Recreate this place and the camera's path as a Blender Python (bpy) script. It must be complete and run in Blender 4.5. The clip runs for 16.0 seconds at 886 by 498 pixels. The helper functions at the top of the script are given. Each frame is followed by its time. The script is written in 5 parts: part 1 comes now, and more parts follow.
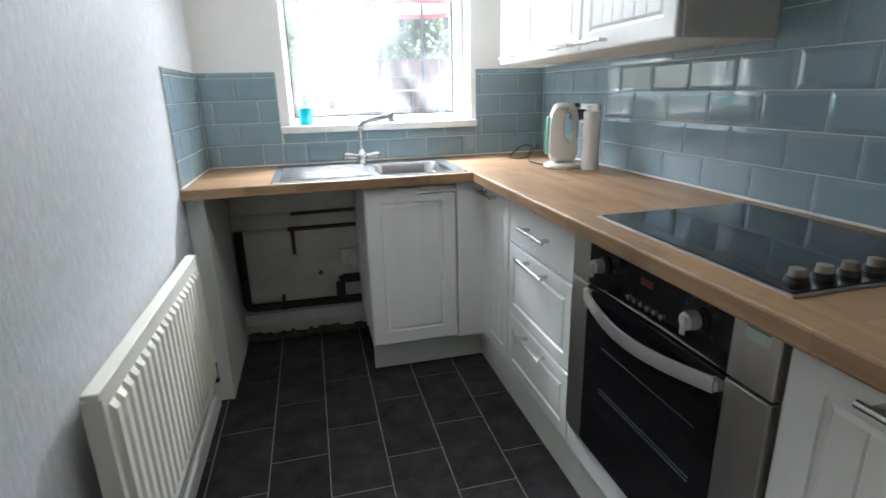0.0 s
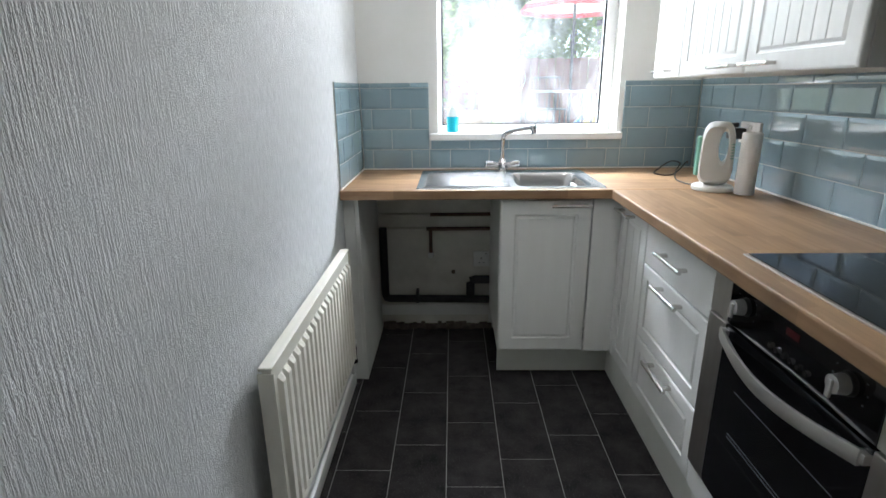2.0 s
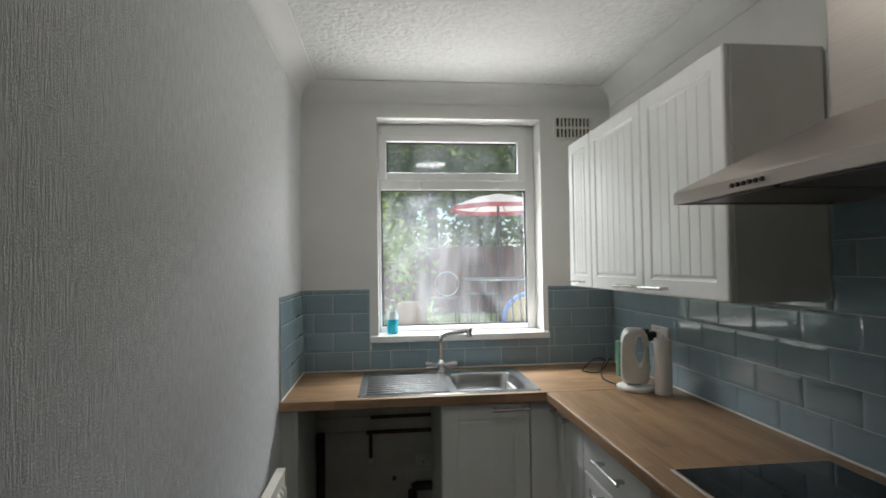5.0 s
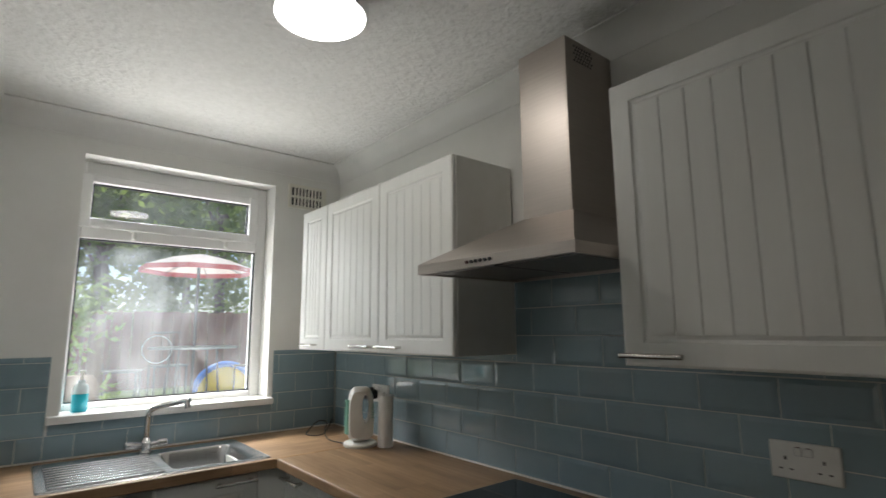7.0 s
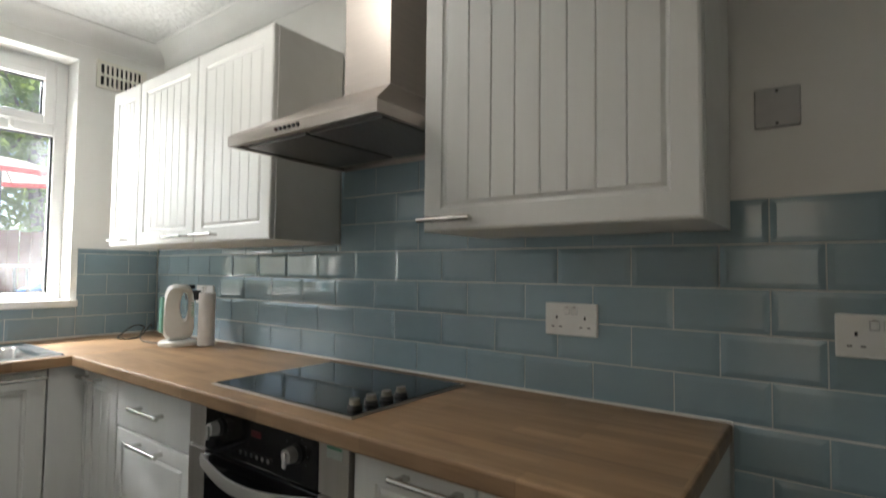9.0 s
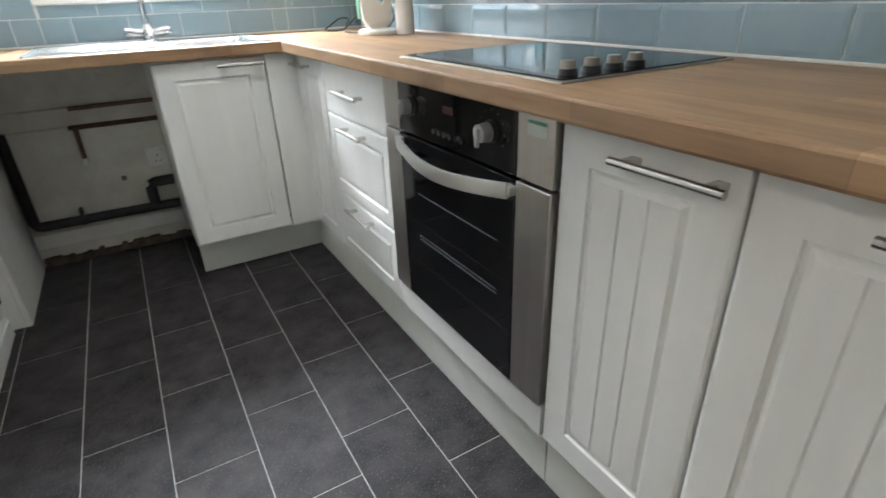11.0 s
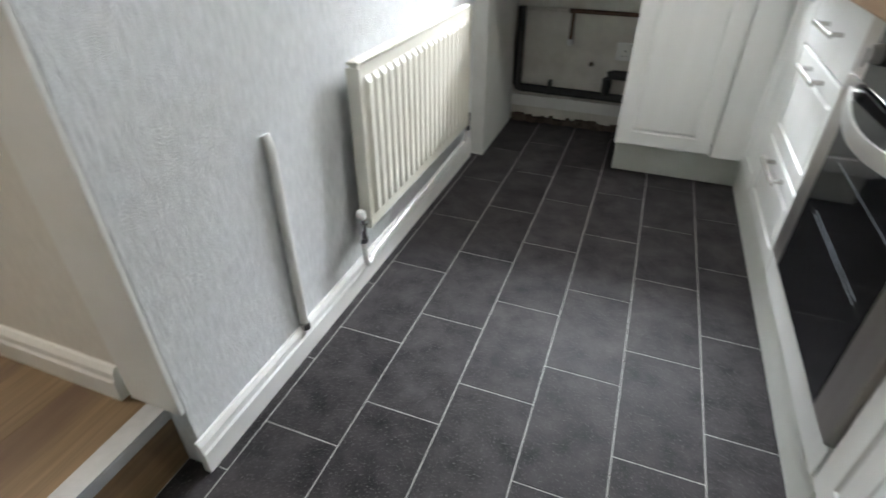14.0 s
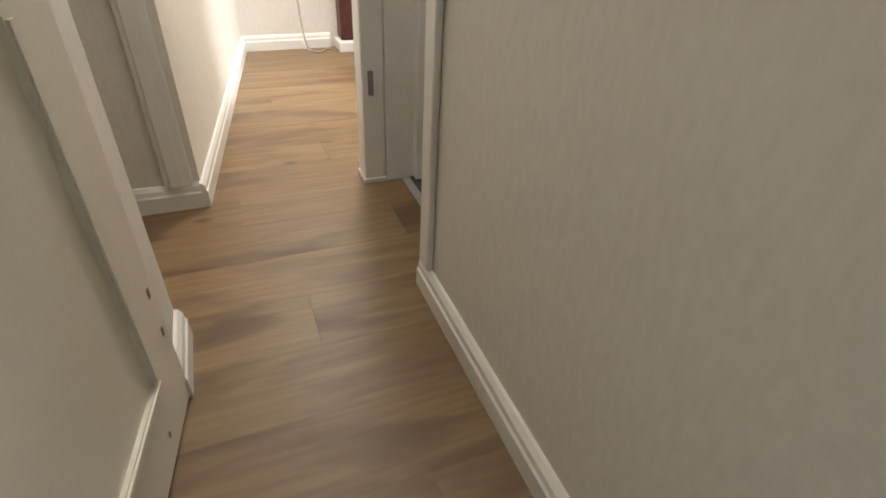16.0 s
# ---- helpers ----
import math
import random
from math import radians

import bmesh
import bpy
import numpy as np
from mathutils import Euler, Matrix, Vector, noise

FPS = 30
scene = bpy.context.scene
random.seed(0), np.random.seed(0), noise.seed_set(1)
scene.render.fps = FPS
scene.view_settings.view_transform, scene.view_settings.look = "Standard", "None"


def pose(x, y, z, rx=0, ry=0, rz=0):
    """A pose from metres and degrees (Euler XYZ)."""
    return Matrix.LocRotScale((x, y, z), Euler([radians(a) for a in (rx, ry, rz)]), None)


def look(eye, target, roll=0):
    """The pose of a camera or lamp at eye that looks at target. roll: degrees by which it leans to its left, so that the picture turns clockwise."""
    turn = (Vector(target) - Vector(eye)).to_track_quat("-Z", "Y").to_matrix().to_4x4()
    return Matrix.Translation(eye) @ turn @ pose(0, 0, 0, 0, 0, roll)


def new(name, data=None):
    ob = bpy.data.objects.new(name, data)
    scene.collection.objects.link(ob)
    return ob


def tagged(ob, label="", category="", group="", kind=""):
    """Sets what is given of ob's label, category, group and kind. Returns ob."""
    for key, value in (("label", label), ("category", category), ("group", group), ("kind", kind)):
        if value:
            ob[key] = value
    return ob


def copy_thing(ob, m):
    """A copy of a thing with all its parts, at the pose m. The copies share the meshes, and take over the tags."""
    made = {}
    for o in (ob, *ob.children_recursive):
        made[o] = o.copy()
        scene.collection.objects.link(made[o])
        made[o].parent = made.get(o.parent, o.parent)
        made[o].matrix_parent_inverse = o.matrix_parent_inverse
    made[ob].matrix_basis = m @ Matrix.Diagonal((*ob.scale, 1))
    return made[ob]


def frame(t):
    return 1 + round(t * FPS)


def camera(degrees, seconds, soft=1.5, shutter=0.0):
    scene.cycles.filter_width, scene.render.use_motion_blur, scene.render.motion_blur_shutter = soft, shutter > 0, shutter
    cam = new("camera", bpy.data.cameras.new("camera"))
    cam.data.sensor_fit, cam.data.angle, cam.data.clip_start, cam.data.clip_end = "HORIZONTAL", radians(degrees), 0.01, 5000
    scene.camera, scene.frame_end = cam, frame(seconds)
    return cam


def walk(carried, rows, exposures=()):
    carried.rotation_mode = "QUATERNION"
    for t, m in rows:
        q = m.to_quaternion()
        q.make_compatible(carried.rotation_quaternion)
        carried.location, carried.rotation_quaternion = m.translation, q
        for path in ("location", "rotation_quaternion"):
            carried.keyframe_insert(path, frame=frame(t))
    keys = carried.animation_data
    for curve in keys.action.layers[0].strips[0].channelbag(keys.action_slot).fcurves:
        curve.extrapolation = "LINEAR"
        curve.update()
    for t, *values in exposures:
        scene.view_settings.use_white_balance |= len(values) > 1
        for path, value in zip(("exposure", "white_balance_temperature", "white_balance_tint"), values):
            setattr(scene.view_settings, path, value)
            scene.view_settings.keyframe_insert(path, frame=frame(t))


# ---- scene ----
cam = camera(81.0, 16.0, shutter=0.35)
PATH = [
    (0, (0.488, -2.665, 1.234), (0.942, -0.805, 0.654), -1.5),
    (0.5, (0.479, -2.682, 1.218), (0.72, -0.784, 0.634), -1.3),
    (1, (0.456, -2.695, 1.218), (0.554, -0.788, 0.624), -0.8),
    (1.5, (0.455, -2.722, 1.23), (0.456, -0.815, 0.629), -0.8),
    (2, (0.472, -2.72, 1.314), (0.434, -0.81, 0.722), -0.6),
    (2.5, (0.484, -2.715, 1.346), (0.432, -0.781, 0.838), -0.8),
    (3, (0.497, -2.704, 1.378), (0.44, -0.745, 0.975), -0.9),
    (3.2, (0.502, -2.702, 1.392), (0.441, -0.731, 1.036), -0.9),
    (5.5, (0.398, -2.819, 1.471), (0.88, -0.884, 1.627), -0.9),
    (6, (0.248, -2.796, 1.467), (1.076, -0.991, 1.704), -1.0),
    (6.5, (0.189, -2.795, 1.453), (1.274, -1.14, 1.742), -0.7),
    (7, (0.215, -2.838, 1.437), (1.468, -1.311, 1.75), -0.5),
    (7.5, (0.215, -2.899, 1.418), (1.635, -1.528, 1.739), 0.1),
    (8, (0.243, -2.938, 1.386), (1.766, -1.689, 1.73), 0.5),
    (8.2, (0.253, -2.958, 1.368), (1.808, -1.752, 1.727), 0.8),
    (10.3, (0.556, -2.888, 1.073), (1.886, -1.562, 0.385), -2.9),
    (10.5, (0.561, -2.875, 1.068), (1.757, -1.458, 0.319), -2.9),
    (11, (0.586, -2.721, 1.049), (1.478, -1.164, 0.167), -2.1),
    (11.5, (0.688, -2.712, 1.041), (1.257, -1.045, 0.093), -1.6),
    (12, (0.83, -2.851, 1.043), (0.869, -1.138, 0.012), -1.8),
    (12.5, (0.859, -2.899, 1.035), (0.617, -1.239, -0.054), -0.9),
    (13, (0.864, -2.879, 1.049), (0.518, -1.26, -0.073), -0.3),
    (13.5, (0.828, -2.851, 1.063), (0.403, -1.26, -0.072), -0.5),
    (14, (0.735, -2.859, 1.061), (0.15, -1.313, -0.065), 0.2),
    (14.5, (0.663, -2.937, 1.12), (-0.343, -1.639, -0.022), 3.2),
    (15, (0.495, -2.897, 1.111), (-0.806, -1.927, -0.058), 3.6),
    (15.5, (0.155, -2.852, 1.08), (-1.275, -2.12, -0.11), 2.4),
    (16, (-0.167, -2.803, 1.09), (-1.657, -2.152, -0.075), 3.3),
]
EXPOSURES = [(0, 1.65, 5850, 10), (1.5, 1.6, 5850, 10), (2.5, 1.27, 6000, 10), (3.2, 0.83, 6100, 10), (5.5, 0.17, 6350, 10), (6.5, 0.17, 6400, 10), (7.5, 0.43, 6500, 10), (8.2, 0.75, 6550, 10), (10.5, 2.22, 6120, 10), (11.5, 2.52, 6060, 10), (12.5, 2.6, 6000, 10), (14, 2.58, 6050, 10), (15, 2.38, 6000, 10), (15.5, 2.3, 6050, 10), (16, 2.24, 6300, 10)]
walk(cam, [(t, look(eye, target, roll)) for t, eye, target, roll in PATH], EXPOSURES)

# ---- light ----
world = bpy.data.worlds.new("sky")
scene.world = world
world.use_nodes = True
wn = world.node_tree
sky = wn.nodes.new("ShaderNodeTexSky")
sky.sky_type = "NISHITA"
sky.sun_disc = False
sky.sun_elevation, sky.sun_rotation = radians(73), radians(335)
wn.nodes["Background"].inputs[1].default_value = 0.15
wn.links.new(sky.outputs[0], wn.nodes["Background"].inputs[0])
sun = new("sun", bpy.data.lights.new("sun", "SUN"))
sun.data.energy, sun.data.angle, sun.data.color = 5.0, radians(0.6), (1.0, 0.95, 0.86)
sun.matrix_world = look((0, 0, 10), (1.25, -2.7, 0.4))
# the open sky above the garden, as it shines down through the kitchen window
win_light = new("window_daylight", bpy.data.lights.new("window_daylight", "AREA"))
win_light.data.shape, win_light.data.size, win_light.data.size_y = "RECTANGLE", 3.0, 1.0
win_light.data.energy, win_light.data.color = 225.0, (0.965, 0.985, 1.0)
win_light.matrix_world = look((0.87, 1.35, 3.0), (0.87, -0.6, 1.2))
# added lamp below the sill, unseen, for light thrown up by sunlit paving outside
bounce = new("added_bounce_lamp", bpy.data.lights.new("added_bounce_lamp", "AREA"))
bounce.data.shape, bounce.data.size, bounce.data.size_y = "RECTANGLE", 2.0, 0.8
bounce.data.energy, bounce.data.color = 76.0, (1.0, 0.98, 0.93)
bounce.matrix_world = look((0.87, 0.85, 0.62), (0.87, -1.3, 2.5))
# ceiling lamp's disc
lamp_light = new("ceiling_lamp_light", bpy.data.lights.new("ceiling_lamp_light", "AREA"))
lamp_light.data.shape, lamp_light.data.size = "DISK", 0.27
lamp_light.data.energy, lamp_light.data.color = 0.85, (1.0, 0.93, 0.82)
lamp_light.matrix_world = look((0.84, -1.51, 2.355), (0.8401, -1.51, 0))
# unseen fill lights added to brighten the far room and the hall
room_light = new("far_room_fill", bpy.data.lights.new("far_room_fill", "AREA"))
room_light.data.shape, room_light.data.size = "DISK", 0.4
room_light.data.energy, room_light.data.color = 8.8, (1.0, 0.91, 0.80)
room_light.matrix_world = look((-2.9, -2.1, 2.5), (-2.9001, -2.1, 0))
hall_light = new("hall_fill", bpy.data.lights.new("hall_fill", "AREA"))
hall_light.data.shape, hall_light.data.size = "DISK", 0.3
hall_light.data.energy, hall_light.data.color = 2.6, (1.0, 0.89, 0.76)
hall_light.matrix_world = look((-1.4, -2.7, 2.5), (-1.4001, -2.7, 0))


# ---- materials ----
def mat(name, col, rough=0.5, metal=0.0, col2=None, scale=8.0, stretch=(1, 1, 1), bump=0.0, bscale=120.0, bstretch=(1, 1, 1),
        rand=0.0, spec=None, coat=0.0, rvar=0.0, detail=5.0, bdist=0.002, fine=None, speck=None):
    m = bpy.data.materials.new(name)
    m.use_nodes = True
    nt = m.node_tree
    p = nt.nodes["Principled BSDF"]
    p.inputs["Roughness"].default_value, p.inputs["Metallic"].default_value = rough, metal
    p.inputs["Base Color"].default_value = (*col, 1)
    if spec is not None:
        p.inputs["Specular IOR Level"].default_value = spec
    p.inputs["Coat Weight"].default_value = coat
    geo = nt.nodes.new("ShaderNodeNewGeometry")

    def noise_at(sc, st, det=5.0, ro=0.6):
        mp = nt.nodes.new("ShaderNodeMapping")
        mp.inputs["Scale"].default_value = st
        nt.links.new(geo.outputs["Position"], mp.inputs[0])
        n = nt.nodes.new("ShaderNodeTexNoise")
        n.inputs["Scale"].default_value, n.inputs["Detail"].default_value, n.inputs["Roughness"].default_value = sc, det, ro
        nt.links.new(mp.outputs[0], n.inputs["Vector"])
        return n
    out = None
    if col2 is not None:
        n = noise_at(scale, stretch, detail)
        r = nt.nodes.new("ShaderNodeValToRGB")
        r.color_ramp.elements[0].position, r.color_ramp.elements[1].position = 0.32, 0.68
        r.color_ramp.elements[0].color, r.color_ramp.elements[1].color = (*col, 1), (*col2, 1)
        nt.links.new(n.outputs[0], r.inputs[0])
        out = r.outputs[0]
        if rvar:
            mr = nt.nodes.new("ShaderNodeMapRange")
            mr.inputs[3].default_value, mr.inputs[4].default_value = rough - rvar, rough + rvar
            nt.links.new(n.outputs[0], mr.inputs[0])
            nt.links.new(mr.outputs[0], p.inputs["Roughness"])
    if rand:
        oi = nt.nodes.new("ShaderNodeObjectInfo")
        hs = nt.nodes.new("ShaderNodeHueSaturation")
        mr = nt.nodes.new("ShaderNodeMapRange")
        mr.inputs[3].default_value, mr.inputs[4].default_value = 1 - rand, 1 + rand
        nt.links.new(oi.outputs["Random"], mr.inputs[0])
        nt.links.new(mr.outputs[0], hs.inputs["Value"])
        if out is not None:
            nt.links.new(out, hs.inputs["Color"])
        else:
            hs.inputs["Color"].default_value = (*col, 1)
        out = hs.outputs[0]
    if speck:
        # small chips and flecks of another tone: (scale, threshold, colour)
        sn = noise_at(speck[0], (1, 1, 1), 3.0, 0.7)
        sr = nt.nodes.new("ShaderNodeMapRange")
        sr.inputs[1].default_value, sr.inputs[2].default_value = speck[1], speck[1] + 0.07
        sm = nt.nodes.new("ShaderNodeMixRGB")
        sm.inputs[2].default_value = (*speck[2], 1)
        nt.links.new(sn.outputs[0], sr.inputs[0])
        nt.links.new(sr.outputs[0], sm.inputs[0])
        nt.links.new(out, sm.inputs[1])
        out = sm.outputs[0]
    if out is not None:
        nt.links.new(out, p.inputs["Base Color"])
    if bump:
        n = noise_at(bscale, bstretch, 4.0)
        b = nt.nodes.new("ShaderNodeBump")
        b.inputs["Strength"].default_value, b.inputs["Distance"].default_value = bump, bdist
        height = n.outputs[0]
        if fine:
            f2 = noise_at(fine[0], (1, 1, 0.5), 2.0)
            ma = nt.nodes.new("ShaderNodeMath")
            ma.operation = "MULTIPLY_ADD"
            ma.inputs[1].default_value = fine[1]
            nt.links.new(f2.outputs[0], ma.inputs[0])
            nt.links.new(height, ma.inputs[2])
            height = ma.outputs[0]
        nt.links.new(height, b.inputs["Height"])
        nt.links.new(b.outputs[0], p.inputs["Normal"])
    return m


M_PAPER = mat("embossed_wallpaper", (0.66, 0.67, 0.67), 0.75, col2=(0.83, 0.84, 0.845), scale=110, stretch=(1, 1, 0.22), bump=1.0, bscale=205, bstretch=(1, 1, 0.075), bdist=0.0078, fine=(480, 0.35))
M_WHITEWALL = mat("white_emulsion", (0.76, 0.755, 0.72), 0.7, col2=(0.80, 0.795, 0.765), scale=5, bump=0.15, bscale=90)
M_HALLWALL = mat("cream_emulsion", (0.68, 0.65, 0.595), 0.7, col2=(0.75, 0.72, 0.665), scale=90, stretch=(1, 1, 0.3), bump=0.22, bscale=170, bstretch=(1, 1, 0.3))
M_ARTEX = mat("stippled_ceiling", (0.71, 0.705, 0.68), 0.8, col2=(0.79, 0.785, 0.765), scale=42, bump=1.0, bscale=38, bdist=0.014)
M_COVING = mat("coving_paint", (0.76, 0.755, 0.73), 0.65, col2=(0.79, 0.785, 0.76), scale=7)
M_GLOSS = mat("white_gloss_paint", (0.74, 0.735, 0.70), 0.32, col2=(0.79, 0.785, 0.76), scale=9, bump=0.08, bscale=60)
M_CREAM = mat("aged_white_enamel", (0.74, 0.71, 0.615), 0.35, col2=(0.78, 0.755, 0.67), scale=6, bump=0.05, bscale=200)
M_DOOR = mat("white_foil_door", (0.74, 0.74, 0.71), 0.42, col2=(0.78, 0.78, 0.755), scale=14, stretch=(1, 1, 0.1), bump=0.06, bscale=160, bstretch=(1, 1, 0.06))
M_CARCASS = mat("white_melamine", (0.66, 0.66, 0.62), 0.5, col2=(0.71, 0.71, 0.68), scale=10)
M_PLINTH = mat("plinth_board", (0.66, 0.67, 0.61), 0.5, col2=(0.71, 0.715, 0.67), scale=9)
M_UPVC = mat("white_upvc", (0.80, 0.80, 0.79), 0.3, col2=(0.83, 0.83, 0.82), scale=12)
M_TILE = mat("blue_glazed_tile", (0.232, 0.322, 0.362), 0.07, col2=(0.262, 0.352, 0.392), scale=3.5, rand=0.06, spec=0.6, bump=0.05, bscale=14, coat=0.15, bdist=0.004)
M_GROUT = mat("pale_grout", (0.56, 0.58, 0.565), 0.9, col2=(0.66, 0.67, 0.645), scale=40)
M_FLOORGROUT = mat("floor_joint", (0.27, 0.26, 0.245), 0.75, col2=(0.38, 0.365, 0.345), scale=30)
M_SLATE = mat("slate_vinyl_tile", (0.0135, 0.0125, 0.0135), 0.52, col2=(0.052, 0.0465, 0.0475), scale=11, spec=0.09, rand=0.14, bump=0.45, bscale=190, rvar=0.10, detail=10, speck=(190, 0.585, (0.10, 0.095, 0.092)))
M_OVENSTEEL = mat("oven_steel", (0.52, 0.485, 0.45), 0.36, metal=1.0, col2=(0.57, 0.535, 0.50), scale=40, stretch=(1, 1, 0.03))
M_STEEL = mat("brushed_steel", (0.44, 0.395, 0.362), 0.40, metal=1.0, col2=(0.485, 0.438, 0.40), scale=160, stretch=(0.03, 0.03, 1), rvar=0.05)
M_SINK = mat("sink_steel", (0.60, 0.60, 0.60), 0.22, metal=1.0, col2=(0.66, 0.66, 0.66), scale=60, rvar=0.06)
M_CHROME = mat("chrome", (0.72, 0.72, 0.73), 0.08, metal=1.0, col2=(0.76, 0.76, 0.77), scale=30)
M_BAND = mat("satin_oven_handle", (0.70, 0.68, 0.65), 0.42, metal=1.0, col2=(0.75, 0.73, 0.70), scale=60, stretch=(1, 0.05, 1))
M_NICKEL = mat("satin_nickel", (0.52, 0.50, 0.47), 0.27, metal=1.0, col2=(0.57, 0.55, 0.52), scale=80)
M_BLACKGLASS = mat("black_glass", (0.006, 0.006, 0.007), 0.05, col2=(0.009, 0.009, 0.010), scale=20, rvar=0.02)
M_BLACK = mat("black_plastic", (0.012, 0.012, 0.013), 0.4, col2=(0.022, 0.022, 0.023), scale=30)
M_PIPEBLACK = mat("black_waste_pipe", (0.014, 0.014, 0.015), 0.55, col2=(0.03, 0.03, 0.03), scale=20)
M_COPPER = mat("tarnished_copper", (0.07, 0.045, 0.035), 0.5, metal=0.6, col2=(0.16, 0.085, 0.055), scale=18)
M_DIRTYWALL = mat("stained_plaster", (0.54, 0.515, 0.455), 0.85, col2=(0.74, 0.715, 0.65), scale=5, detail=8, bump=0.3, bscale=50)
M_RUBBLE = mat("damp_plaster_edge", (0.045, 0.034, 0.027), 0.95, col2=(0.17, 0.135, 0.10), scale=22, detail=9, bump=0.8, bscale=60, bdist=0.006)
M_PLASTICW = mat("white_plastic", (0.74, 0.74, 0.71), 0.35, col2=(0.78, 0.78, 0.76), scale=20)
M_PLATE = mat("greyed_plate", (0.42, 0.42, 0.42), 0.4, col2=(0.48, 0.48, 0.475), scale=20)
M_KETTLE = mat("kettle_plastic", (0.72, 0.71, 0.66), 0.3, col2=(0.77, 0.76, 0.72), scale=14)
M_GREEN = mat("sage_green_plastic", (0.16, 0.36, 0.28), 0.3, col2=(0.19, 0.40, 0.31), scale=14)
M_PAPERROLL = mat("kitchen_paper", (0.78, 0.775, 0.75), 0.9, col2=(0.83, 0.825, 0.81), scale=40, bump=0.4, bscale=220)
M_SEAL = mat("white_sealant", (0.72, 0.71, 0.66), 0.5, col2=(0.76, 0.75, 0.71), scale=20)
M_TRIM = mat("aluminium_nosing", (0.40, 0.41, 0.42), 0.45, metal=0.35, col2=(0.48, 0.49, 0.50), scale=25, bump=0.3, bscale=120, bstretch=(1, 0.02, 1))
M_CAP = mat("satin_beige_metal", (0.26, 0.235, 0.20), 0.4, metal=0.7, col2=(0.31, 0.285, 0.25), scale=60)
M_LEDRED = mat("red_display", (0.10, 0.004, 0.006), 0.3)
M_STICKER = mat("energy_sticker", (0.52, 0.58, 0.53), 0.5, col2=(0.62, 0.66, 0.62), scale=60)
M_STICKER2 = mat("green_sticker_band", (0.09, 0.30, 0.19), 0.5)
M_RAWWOOD = mat("bare_timber", (0.20, 0.12, 0.07), 0.8, col2=(0.36, 0.24, 0.15), scale=12, stretch=(1, 0.1, 1), bump=0.5, bscale=60)
M_DKRED = mat("dark_red_gloss", (0.055, 0.012, 0.012), 0.35, col2=(0.085, 0.02, 0.018), scale=12)
M_CARPET = mat("grey_green_carpet", (0.055, 0.065, 0.06), 0.95, col2=(0.09, 0.10, 0.09), scale=90, bump=0.5, bscale=300)
M_SOAP = mat("blue_soap", (0.02, 0.42, 0.55), 0.1, col2=(0.03, 0.47, 0.60), scale=20)
M_CLEARP = mat("clear_plastic", (0.62, 0.72, 0.74), 0.12, col2=(0.66, 0.76, 0.78), scale=20)
M_KNOB = mat("matt_silver_knob", (0.50, 0.49, 0.475), 0.45, metal=0.6, col2=(0.55, 0.54, 0.525), scale=60)
M_SHELF = mat("pale_blue_print", (0.13, 0.15, 0.165), 0.5, col2=(0.18, 0.20, 0.215), scale=60)
M_HOODUNDER = mat("grey_filter_mesh", (0.16, 0.155, 0.15), 0.45, metal=0.7, col2=(0.22, 0.21, 0.205), scale=90)


